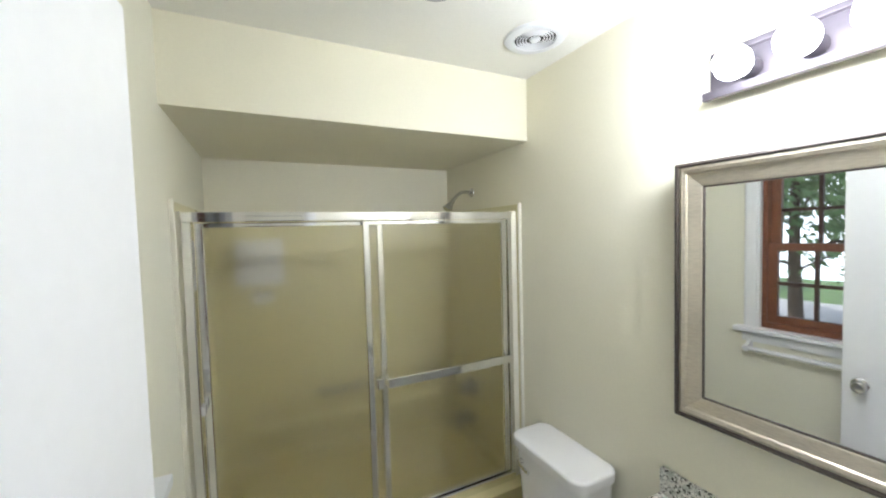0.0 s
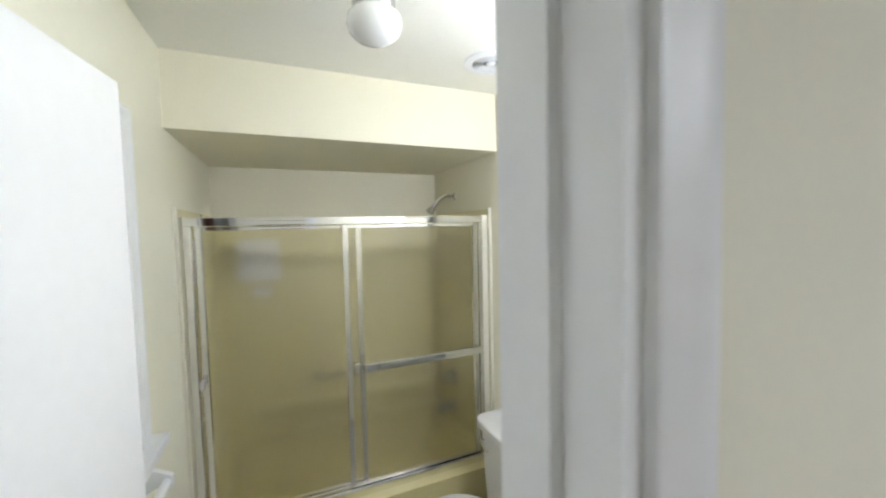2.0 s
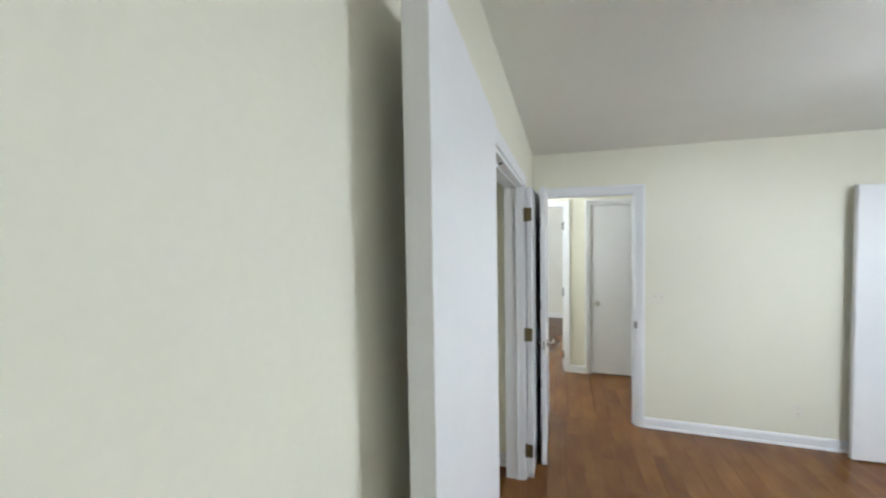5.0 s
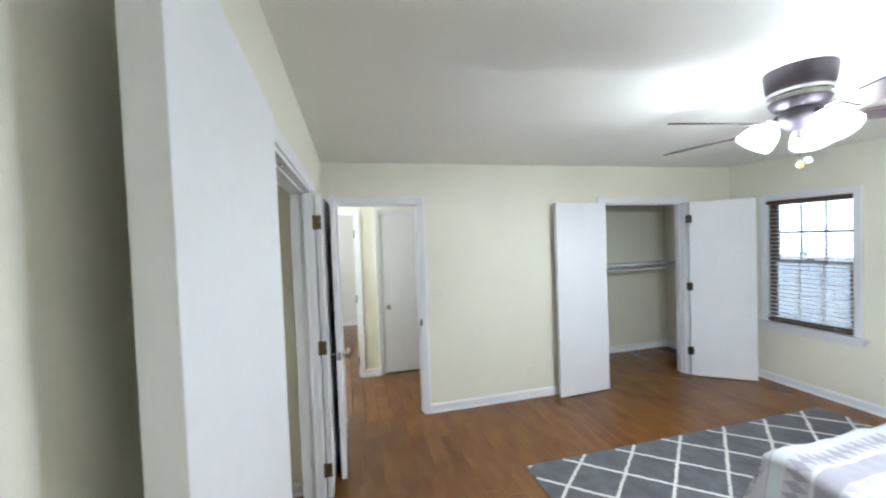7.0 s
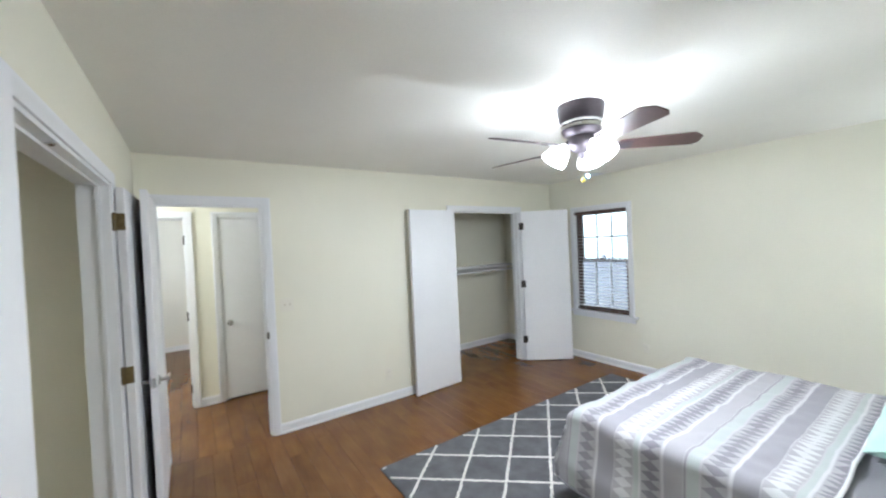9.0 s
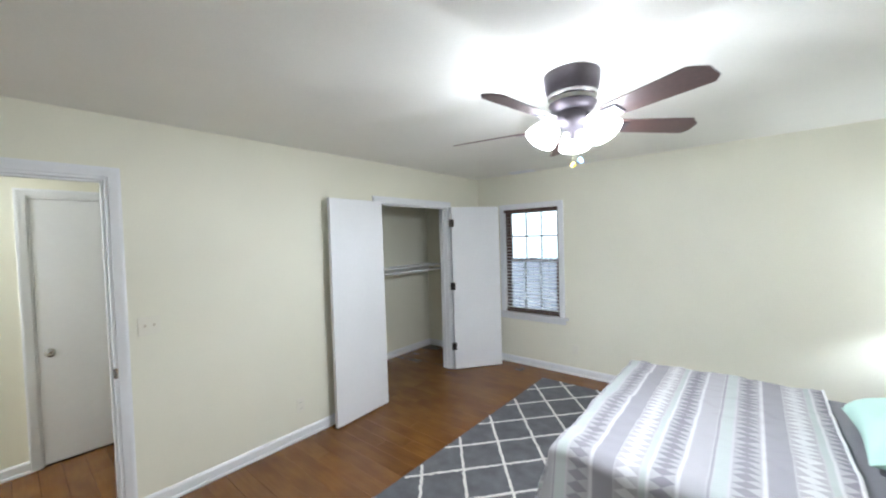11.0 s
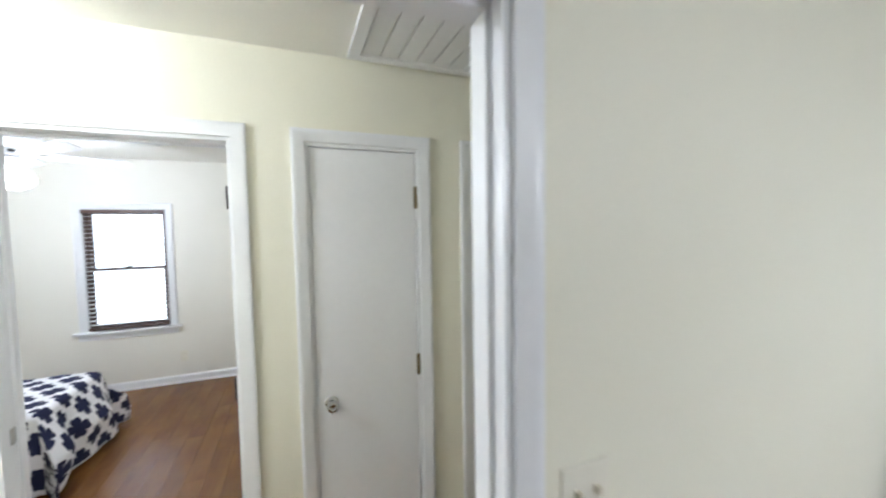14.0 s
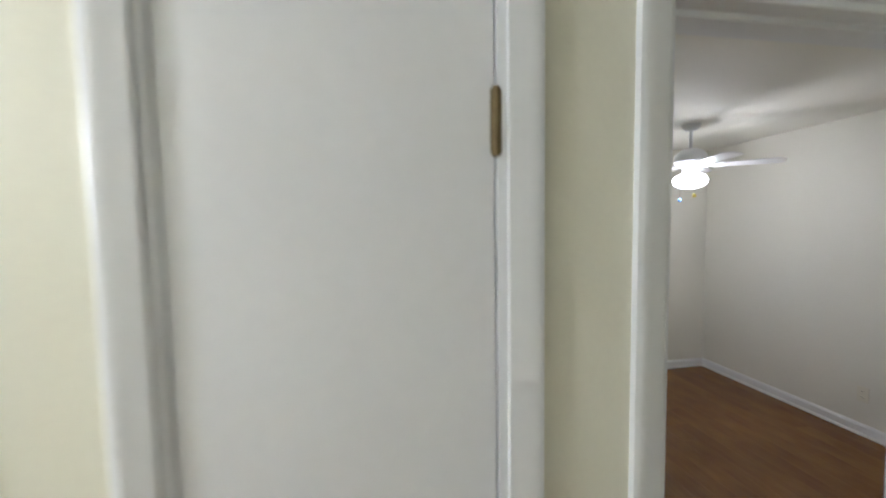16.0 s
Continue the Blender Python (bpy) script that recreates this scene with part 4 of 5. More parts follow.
def rug():
    r = empty("rug", pose(0, 0, 0), "charcoal shag rug with an ivory diamond lattice under the bed", "rug")
    x0, x1, y0, y1 = 0.62, 3.04, -4.40, -1.42
    part("rug_field", box(x0, x1, y0, y1, 0.0005, 0.011, 0.004), rug_pile, r)
    nx, ny, px, py = 2.753, -1.589, 0.393, 0.452
    bm = bmesh.new()
    rng = random.Random(2)
    seen = []
    for s in (1, -1):
        for k in range(-16, 17):
            c = k
            pts = []
            t = -14.0
            while t < 14.0:
                # points on (x - nx)/px + s (y - ny)/py = c
                x = nx + px * (c / 2 + t / 2)
                y = ny + s * py * (c / 2 - t / 2)
                if x0 + 0.005 < x < x1 - 0.005 and y0 + 0.005 < y < y1 - 0.005:
                    pts.append((x + rng.uniform(-0.004, 0.004), y + rng.uniform(-0.004, 0.004)))
                t += 0.06
            if len(pts) < 3:
                continue
            d = Vector((px, -s * py)).normalized()
            nrm = Vector((-d.y, d.x))
            prev = None
            for x, y in pts:
                w = 0.0115 + rng.uniform(-0.0028, 0.0028)
                ring = [bm.verts.new((x + nrm.x * w * q, y + nrm.y * w * q, z)) for q, z in ((-1, 0.0095), (-0.6, 0.0145 + 0.0006 * s), (0.6, 0.0145 + 0.0006 * s), (1, 0.0095))]
                if prev:
                    for i in range(3):
                        bm.faces.new((prev[i], prev[i + 1], ring[i + 1], ring[i]))
                prev = ring
    part("lattice", bm, ivory_pile, r, "raised ivory lattice lines", True)
    return r


rug()


def cloth(s_list, t_list, place, fold_seed, mat, name, parent, label="", thick=0.0):
    """A draped sheet: place(s, t) gives the point; UV is the flat cloth in metres."""
    bm = bmesh.new()
    uvl = bm.loops.layers.uv.new("UVMap")
    grid = [[bm.verts.new(place(s, t)) for t in t_list] for s in s_list]
    for i in range(len(s_list) - 1):
        for j in range(len(t_list) - 1):
            f = bm.faces.new((grid[i][j], grid[i + 1][j], grid[i + 1][j + 1], grid[i][j + 1]))
            for l, (a, c) in zip(f.loops, ((i, j), (i + 1, j), (i + 1, j + 1), (i, j + 1))):
                l[uvl].uv = (s_list[a], t_list[c])
    bmesh.ops.recalc_face_normals(bm, faces=bm.faces)
    ob = part(name, bm, mat, parent, label, True)
    return ob


def fold(v, half, r):
    """How far out and how far down a cloth lies at v from the middle, hung over an edge at half with radius r."""
    a = abs(v)
    sg = 1 if v >= 0 else -1
    flat = half - r
    if a <= flat:
        return v, 0.0
    arc = a - flat
    q = r * math.pi / 2
    if arc < q:
        th = arc / r
        return sg * (flat + r * math.sin(th)), r * (1 - math.cos(th))
    return sg * half, r + arc - q


def lin(a, b, n):
    return [a + (b - a) * i / (n - 1) for i in range(n)]


def rounded(w, d, h, r=0.06):
    bm = bmesh.new()
    add_box(bm, -w / 2, w / 2, -d / 2, d / 2, 0, h)
    bmesh.ops.bevel(bm, geom=list(bm.edges), offset=r, segments=4, affect="EDGES", profile=0.5)
    return bm


# the large bed: head at the west wall, foot to the east
bed = empty("bed", pose(1.0, -3.06, 0), "queen bed with grey sheet and made-up striped quilt", "bed")
part("box_spring", rounded(1.94, 1.50, 0.20, 0.03), charcoal, bed).location = (-0.01, 0, 0.14)
part("mattress", rounded(1.94, 1.52, 0.22, 0.06), grey_sheet, bed, "grey fitted sheet on the mattress", True).location = (-0.01, 0, 0.335)
for sx in (-0.9, 0.9):
    for sy in (-0.68, 0.68):
        part("leg", box(sx - 0.025, sx + 0.025, sy - 0.025, sy + 0.025, 0.011, 0.15, 0.004), dark_edge, bed)


def quilt_place(s, t):
    x, dx = fold(s, 1.00, 0.07)
    y, dy = fold(t, 0.82, 0.07)
    drop = max(dx, dy)
    n1 = noise.noise((s * 2.2, t * 2.2, 3.1))
    wave = 0.018 * noise.noise((s * 5, t * 5, 1.7)) + 0.012 * noise.noise((s * 13, t * 13, 4.2))
    ripple = 0.028 * math.sin(s * 9 + 2 * n1) if dy > 0.1 else (0.025 * math.sin(t * 9 + 2 * n1) if dx > 0.1 else 0.0)
    ramp = min(max(drop - 0.08, 0) / 0.25, 1)
    out = 0.035 * ramp + ripple * ramp
    if dy > 0.05:
        y += (1 if t > 0 else -1) * out
    if dx > 0.05:
        x += (1 if s > 0 else -1) * out
    z = 0.585 - drop + wave * (1 - ramp) + (0.012 * n1 if drop < 0.02 else 0)
    return (x, y, max(z, 0.03 + 0.01 * n1))


ob = cloth(lin(-0.16, 1.40, 100), lin(-1.24, 1.24, 130), quilt_place, 1, quilt, "quilt", None)
ob.matrix_basis = pose(1.0, -3.06, 0)
sol = ob.modifiers.new("thickness", "SOLIDIFY")
sol.thickness = 0.012
for t in (-1.24, 1.24):
    part("binding", tube([quilt_place(s, t) for s in lin(-0.16, 1.40, 80)], 0.008, 6), grey_sheet, ob, "grey bound edge", True)
for s in (-0.16, 1.40):
    part("binding", tube([quilt_place(s, t) for t in lin(-1.24, 1.24, 90)], 0.008, 6), white_cloth, ob, "white bound edge", True)
tagged(ob, "grey, white and mint striped quilt spread over the bed", "quilt")


def pillow(name, m, w, d, h, mat, label):
    """A stuffed cushion with pinched corners and soft dents."""
    bm = bmesh.new()
    n = 22
    for side in (1, -1):
        g = []
        for i in range(n + 1):
            row = []
            for j in range(n + 1):
                u, v = 2 * i / n - 1, 2 * j / n - 1
                k = max((1 - u ** 4) * (1 - v ** 4), 0) ** 0.5
                pinch = 1 - 0.06 * (1 - abs(v)) * abs(u) ** 3
                x, y = u * w / 2 * (1 - 0.05 * (1 - v * v) * u * u), v * d / 2 * (1 - 0.05 * (1 - u * u) * v * v)
                z = side * h / 2 * k * (1 + 0.12 * noise.noise((u * 2, v * 2, side * 3.3 + w)))
                row.append(bm.verts.new((x * pinch, y, z)))
            g.append(row)
        for i in range(n):
            for j in range(n):
                bm.faces.new((g[i][j], g[i + 1][j], g[i + 1][j + 1], g[i][j + 1]))
    bmesh.ops.remove_doubles(bm, verts=bm.verts, dist=1e-4)
    bmesh.ops.recalc_face_normals(bm, faces=bm.faces)
    ob = part(name, bm, mat, None, "", True)
    ob.matrix_basis = m
    return tagged(ob, label, "pillow", "pillows on the large bed")


pillow("pillow", pose(0.61, -3.04, 0.735, 0, 20, 0), 0.44, 0.64, 0.17, mint, "mint green pillow lying on a dark grey pillow")
pillow("pillow", pose(0.55, -3.10, 0.630, 0, 4, 0), 0.46, 0.68, 0.14, grey_sheet, "dark grey pillow on the grey sheet")
pillow("pillow", pose(0.30, -3.14, 0.86, 0, 48, 0), 0.44, 0.66, 0.17, white_cloth, "white pillow propped behind the mint pillow")

# ---- bedside lamp that lights the far corner ----
ns = empty("nightstand", pose(0.14, -4.38, 0), "dark wooden nightstand beside the bed", "nightstand")
part("top", box(-0.21, 0.21, -0.20, 0.20, 0.53, 0.555, 0.005), walnut, ns)
part("drawer", box(-0.19, 0.185, -0.18, 0.18, 0.38, 0.529, 0.003), walnut, ns)
for sx in (-0.17, 0.17):
    for sy in (-0.16, 0.16):
        part("leg", box(sx - 0.018, sx + 0.018, sy - 0.018, sy + 0.018, 0.0, 0.379, 0.003), walnut, ns)
bl = empty("table_lamp", pose(0.14, -4.38, 0.556), "bedside lamp with a lit white drum shade", "lamp")
part("base", lathe([(0.0, 0.0), (0.075, 0.0), (0.078, 0.012), (0.03, 0.03), (0.045, 0.10), (0.055, 0.17), (0.04, 0.25), (0.014, 0.29), (0.012, 0.42), (0.0, 0.42)], 28), nickel, bl, soft=True)
part("shade", lathe([(0.165, 0.36), (0.135, 0.60), (0.132, 0.60), (0.162, 0.36), (0.165, 0.36)], 36, caps=False), material("lit lampshade cloth", (0.95, 0.96, 0.97), 0.9, emit=1.6), bl, "lit white cloth drum shade", True)

# ---- the east closet: shelf, rod and cleats ----
shelf = empty("closet_shelf", pose(0, 0, 0), "white painted closet shelf with a hanging rod below", "shelf")
part("board", box(4.74, 5.068, -4.715, -2.325, 1.255, 1.275, 0.002), white, shelf)
part("cleat", box(5.046, 5.069, -4.715, -2.325, 1.165, 1.254, 0.002), white, shelf)
part("rod", tube([(4.80, -4.715, 1.20), (4.80, -2.325, 1.20)], 0.016, 14), white, shelf, soft=True)
part("bracket", tube([(5.05, -3.5, 1.05), (4.90, -3.5, 1.12), (4.80, -3.5, 1.18)], 0.008, 8), white, shelf, soft=True)

# ---- small bedroom: bed with a navy print spread ----
b1 = empty("bed", pose(7.02, 1.80, 0), "single bed on a dark frame under a navy print spread", "bed")
part("box_spring", rounded(0.70, 1.50, 0.20, 0.03), charcoal, b1).location = (0, 0, 0.12)
part("mattress", rounded(0.74, 1.53, 0.20, 0.06), white_cloth, b1, soft=True).location = (0, 0, 0.31)
for sx in (-0.30, 0.30):
    for sy in (-0.70, 0.70):
        part("leg", box(sx - 0.02, sx + 0.02, sy - 0.02, sy + 0.02, 0.0, 0.13, 0.004), dark_edge, b1)


def spread_place(s, t):
    y, dy = fold(s, 0.79, 0.06)
    x, dx = fold(t, 0.41, 0.06)
    drop = max(dx, dy)
    n1 = noise.noise((s * 2.5, t * 2.5, 8.1))
    ramp = min(max(drop - 0.06, 0) / 0.22, 1)
    out = ramp * (0.075 + 0.05 * math.sin((t if dy > dx else s) * 10 + 3 * n1))
    if dx > 0.04:
        x += (1 if t > 0 else -1) * out
    if dy > 0.04:
        y += (1 if s > 0 else -1) * out
    z = 0.535 - drop + (1 - ramp) * (0.012 * noise.noise((s * 5, t * 5, 2.2)) + 0.012 * n1)
    hem = 0.10 * (0.5 + 0.5 * noise.noise((s * 3, t * 3, 5.0)))
    if z < hem * 0.3 + 0.02:
        z = hem * 0.3 + 0.02
    return (x, y, z)


ob = cloth(lin(-1.30, 0.78, 120), lin(-0.92, 0.92, 110), spread_place, 1, flowers, "bedspread", None)
ob.matrix_basis = pose(7.02, 1.80, 0)
sol = ob.modifiers.new("thickness", "SOLIDIFY")
sol.thickness = 0.008
for s in (-1.30, 0.78):
    part("hem", tube([spread_place(s, t) for t in lin(-0.92, 0.92, 80)], 0.005, 6), white_cloth, ob, "", True)
for t in (-0.92, 0.92):
    part("hem", tube([spread_place(s, t) for s in lin(-1.30, 0.78, 80)], 0.005, 6), white_cloth, ob, "", True)
tagged(ob, "white bedspread with navy four-petal print draped to the floor", "bedspread")

# ---- bathroom ----
WX, XB = 1.455, -0.03       # local to the bathroom
tub = empty("bathtub", pose(BX, BY, 0), "harvest gold enamelled bathtub behind sliding doors", "bathtub")
bm = bmesh.new()
add_box(bm, XB + 0.002, WX - 0.002, 1.66, 1.76, 0.0, 0.395, 0.015)
part("apron", bm, gold_tub, tub, soft=True)
bm = bmesh.new()
add_box(bm, XB + 0.002, WX - 0.002, 1.765, 1.82, 0.30, 0.395, 0.01)
add_box(bm, XB + 0.002, WX - 0.002, 2.47, 2.55, 0.30, 0.395, 0.01)
add_box(bm, XB + 0.002, XB + 0.10, 1.822, 2.468, 0.30, 0.395, 0.01)
add_box(bm, WX - 0.10, WX - 0.002, 1.822, 2.468, 0.30, 0.395, 0.01)
part("rim", bm, gold_tub, tub, soft=True)
bm = bmesh.new()
lo = [(XB + 0.16, 1.90), (WX - 0.16, 1.90), (WX - 0.16, 2.42), (XB + 0.16, 2.42)]
hi = [(XB + 0.09, 1.815), (WX - 0.09, 1.815), (WX - 0.09, 2.475), (XB + 0.09, 2.475)]
A = [bm.verts.new((*p, 0.06)) for p in lo]
B = [bm.verts.new((*p, 0.385)) for p in hi]
bm.faces.new(A)
for i in range(4):
    bm.faces.new((A[i], B[i], B[(i + 1) % 4], A[(i + 1) % 4]))
part("basin", bm, gold_tub, tub)
sur = empty("tub_surround", pose(BX, BY, 0), "harvest gold wall panels round the bathtub", "tub surround", kind="structure")
part("back_panel", box(XB + 0.012, WX - 0.012, 2.541, 2.553, 0.397, 1.80, 0.002), gold_wall, sur)
part("side_panel", box(XB + 0.001, XB + 0.011, 1.721, 2.553, 0.397, 1.835, 0.003), gold_wall, sur)
part("side_panel", box(WX - 0.011, WX - 0.001, 1.721, 2.553, 0.397, 1.835, 0.003), gold_wall, sur)
part("edge_strip", box(XB + 0.001, XB + 0.016, 1.708, 1.720, 0.397, 1.84, 0.003), plastic, sur)
part("edge_strip", box(WX - 0.016, WX - 0.001, 1.708, 1.720, 0.397, 1.84, 0.003), plastic, sur)
bronze_dull_bar = material("tarnished metal", (0.30, 0.29, 0.27), 0.35, 0.5, grain=0.1, scale=60)
part("grab_bar", tube([(0.53, 2.545, 0.75), (0.53, 2.49, 0.75), (0.56, 2.475, 0.75), (0.92, 2.475, 0.75), (0.95, 2.49, 0.75), (0.95, 2.545, 0.75)], 0.016, 10), bronze_dull_bar, sur, "tarnished metal grab bar", True)
part("moulded_ledge", box(0.10, 1.36, 2.47, 2.545, 0.56, 0.60, 0.012), gold_wall, sur)

caddy = empty("shower_caddy", pose(BX + 0.235, BY + 2.51, 1.43), "white plastic shower caddy hung on the surround", "shower caddy")
part("backplate", box(-0.105, 0.105, 0.012, 0.028, 0.0, 0.26, 0.006), porcelain, caddy)
for z in (0.005, 0.14):
    bm = box(-0.118, 0.118, -0.095, 0.012, z, z + 0.115, 0.012)
    for k in range(8):
        add_box(bm, -0.110 + 0.029 * k, -0.094 + 0.029 * k, -0.100, -0.094, z + 0.01, z + 0.105, 0.002)
    for k in range(3):
        add_box(bm, -0.124, -0.117, -0.085 + 0.03 * k, -0.070 + 0.03 * k, z + 0.01, z + 0.105, 0.002)
    part("basket", bm, porcelain, caddy)
part("soap_dish", box(-0.05, 0.06, -0.05, 0.03, -0.10, -0.045, 0.012), porcelain, caddy)


def enclosure():
    e = empty("shower_enclosure", pose(BX, BY, 0), "chrome framed sliding tub doors with obscure glass", "shower doors")
    x0, x1, y = 0.0, 1.40, 1.755
    def P(nm, *q, mat=chrome, par=e, bev=0.003):
        return part(nm, box(*q, bev), mat, par)
    P("header", x0, x1, y - 0.036, y + 0.036, 1.760, 1.792)
    P("header_lip", x0, x1, y - 0.040, y - 0.036, 1.780, 1.795, bev=0.001)
    P("bottom_track", x0, x1, y - 0.034, y + 0.034, 0.396, 0.425)
    P("track_lip", x0, x1, y - 0.040, y - 0.034, 0.396, 0.440, bev=0.001)
    P("wall_jamb", x0, x0 + 0.028, y - 0.034, y + 0.034, 0.425, 1.760)
    P("wall_jamb", x1 - 0.022, x1, y - 0.034, y + 0.034, 0.425, 1.760)
    P("filler_post", XB + 0.002, x0 - 0.001, y - 0.02, y + 0.02, 0.397, 1.80, mat=plastic)
    P("filler_post", x1 + 0.001, WX - 0.013, y - 0.02, y + 0.02, 0.397, 1.80, mat=plastic)
    for nm, a, c, yy in (("rear_panel", 0.034, 0.735, y + 0.016), ("front_panel", 0.640, 1.372, y - 0.016)):
        pan = P(nm, a, a + 0.026, yy - 0.010, yy + 0.010, 0.432, 1.757)
        P("stile", c - 0.026, c, yy - 0.010, yy + 0.010, 0.432, 1.757, par=pan)
        P("rail", a + 0.026, c - 0.026, yy - 0.010, yy + 0.010, 0.432, 0.452, par=pan)
        P("rail", a + 0.026, c - 0.026, yy - 0.010, yy + 0.010, 1.741, 1.757, par=pan)
        g = P("glass", a + 0.022, c - 0.022, yy - 0.0025, yy + 0.0025, 0.448, 1.745, mat=obscure, par=pan, bev=0)
        g.visible_shadow = False
    bm = bmesh.new()
    add_box(bm, 0.715, 1.36, y - 0.075, y - 0.062, 1.035, 1.075, 0.004)
    add_box(bm, 0.715, 0.731, y - 0.062, y - 0.026, 1.04, 1.07, 0.002)
    add_box(bm, 1.344, 1.36, y - 0.062, y - 0.026, 1.04, 1.07, 0.002)
    part("towel_bar", bm, chrome, e, "flat chrome towel bar")
    P("bar_end", 0.670, 0.697, y - 0.066, y - 0.026, 1.035, 1.08)
    P("bumper", x0 + 0.03, x0 + 0.044, y - 0.045, y - 0.005, 1.065, 1.10, mat=porcelain)
    return e


enclosure()
sh = empty("shower_fixture", pose(BX, BY, 0), "chrome shower head on a bent wall arm", "shower")
part("flange", lathe([(0.0, 0.0), (0.028, 0.0), (0.026, -0.006), (0.012, -0.012), (0.0, -0.012)], 20, "x", move=Matrix.Translation((WX - 0.001, 2.206, 1.945))), nickel, sh, soft=True)
part("arm", tube([(WX - 0.005, 2.206, 1.945), (1.41, 2.206, 1.950), (1.385, 2.206, 1.947), (1.36, 2.206, 1.935), (1.34, 2.206, 1.918), (1.322, 2.206, 1.897)], 0.0105, 12), nickel, sh, soft=True)
part("head", lathe([(0.0, 0.0), (0.012, -0.002), (0.015, -0.02), (0.012, -0.03), (0.02, -0.045), (0.030, -0.075), (0.030, -0.082), (0.0, -0.084)], 20, move=Matrix.Translation((1.326, 2.206, 1.902)) @ pose(0, 0, 0, 0, 38, 0)), nickel, sh, "worn metal nozzle", True)
bronze_dull = material("dull worn metal", (0.26, 0.25, 0.24), 0.35, 0.6, grain=0.1, scale=60)
vv = empty("tub_valve", pose(BX, BY, 0), "dull metal tub valve handle and spout", "tub faucet")
part("handle", lathe([(0.0, 0.0), (0.055, 0.0), (0.05, -0.012), (0.024, -0.018), (0.022, -0.05), (0.034, -0.06), (0.034, -0.085), (0.0, -0.09)], 24, "x", move=Matrix.Translation((WX - 0.012, 2.24, 0.690))), bronze_dull, vv, soft=True)
part("spout", tube([(WX - 0.012, 2.24, 0.485), (1.38, 2.24, 0.49), (1.345, 2.24, 0.48), (1.325, 2.24, 0.45)], [0.032, 0.030, 0.028, 0.024], 14), bronze_dull, vv, soft=True)

toilet = empty("toilet", pose(BX, BY, 0), "white porcelain toilet with closed lid", "toilet")
ty0, ty1 = 1.115, 1.545


def rounded_block(x0, x1, y0, y1, z0, z1, r, top=0.0):
    bm = box(x0, x1, y0, y1, z0, z1)
    up = [e for e in bm.edges if abs(e.verts[0].co.z - e.verts[1].co.z) > 0.001]
    bmesh.ops.bevel(bm, geom=up, offset=r, segments=6, affect="EDGES", profile=0.5)
    if top:
        es = [e for e in bm.edges if min(v.co.z for v in e.verts) > z1 - 1e-4]
        bmesh.ops.bevel(bm, geom=es, offset=top, segments=4, affect="EDGES", profile=0.5)
    return bm


bm = rounded_block(1.252, WX - 0.012, ty0 + 0.014, ty1 - 0.014, 0.37, 0.737, 0.045)
for v in bm.verts:
    if v.co.z < 0.5:
        v.co.x += (WX - v.co.x) * 0.10
        v.co.y += (1.33 - v.co.y) * 0.10
part("tank", bm, porcelain, toilet, soft=True)
part("tank_lid", rounded_block(1.232, WX - 0.006, ty0, ty1, 0.738, 0.778, 0.055, 0.012), porcelain, toilet, soft=True)
part("flush_lever", tube([(1.256, 1.475, 0.672), (1.238, 1.475, 0.672), (1.232, 1.46, 0.67), (1.230, 1.40, 0.664)], [0.012, 0.009, 0.008, 0.009], 10), chrome, toilet, "chrome flush lever", True)


def oval(cx, cy, a, c, z):
    return [(cx + a * math.cos(2 * math.pi * i / 36) * (1.12 if math.cos(2 * math.pi * i / 36) < 0 else 0.9), cy + c * math.sin(2 * math.pi * i / 36), z) for i in range(36)]


def loft(rings, caps=True):
    bm = bmesh.new()
    R = [[bm.verts.new(p) for p in ring] for ring in rings]
    for a, c in zip(R, R[1:]):
        for i in range(len(a)):
            j = (i + 1) % len(a)
            bm.faces.new((a[i], a[j], c[j], c[i]))
    bm.faces.new(R[0][::-1])
    bm.faces.new(R[-1])
    bmesh.ops.recalc_face_normals(bm, faces=bm.faces)
    return bm


part("bowl", loft([oval(1.10, 1.33, 0.14, 0.10, 0.0), oval(1.10, 1.33, 0.13, 0.095, 0.10), oval(1.06, 1.33, 0.18, 0.15, 0.28), oval(1.04, 1.33, 0.22, 0.185, 0.385)]), porcelain, toilet, soft=True)
part("seat", loft([oval(1.04, 1.33, 0.225, 0.19, 0.387), oval(1.04, 1.33, 0.228, 0.193, 0.395), oval(1.04, 1.33, 0.224, 0.19, 0.405)]), porcelain, toilet, soft=True)
part("seat_lid", loft([oval(1.04, 1.33, 0.225, 0.19, 0.407), oval(1.04, 1.33, 0.226, 0.191, 0.418), oval(1.04, 1.33, 0.20, 0.165, 0.426)]), porcelain, toilet, soft=True)

van = empty("vanity_cabinet", pose(BX, BY, 0), "white painted bathroom vanity cabinet", "cabinet")
part("body", box(0.99, WX - 0.002, 0.36, 0.935, 0.09, 0.768, 0.003), white, van)
for y0 in (0.375, 0.655):
    dd = part("door", box(0.972, 0.989, y0, y0 + 0.27, 0.13, 0.74, 0.004), white, van)
    part("handle", tube([(0.972, y0 + 0.235, 0.50), (0.95, y0 + 0.235, 0.50), (0.95, y0 + 0.235, 0.60), (0.972, y0 + 0.235, 0.60)], 0.005, 8), nickel, dd, soft=True)
part("toe_kick", box(1.04, WX - 0.002, 0.36, 0.935, 0.0, 0.089), charcoal, van)
ct = empty("countertop", pose(BX, BY, 0), "speckled grey granite vanity top with backsplash", "countertop")
part("slab", box(0.955, WX - 0.001, 0.335, 0.955, 0.770, 0.800, 0.004), granite, ct)
part("backsplash", box(WX - 0.022, WX - 0.0015, 0.335, 0.955, 0.801, 0.885, 0.003), granite, ct)

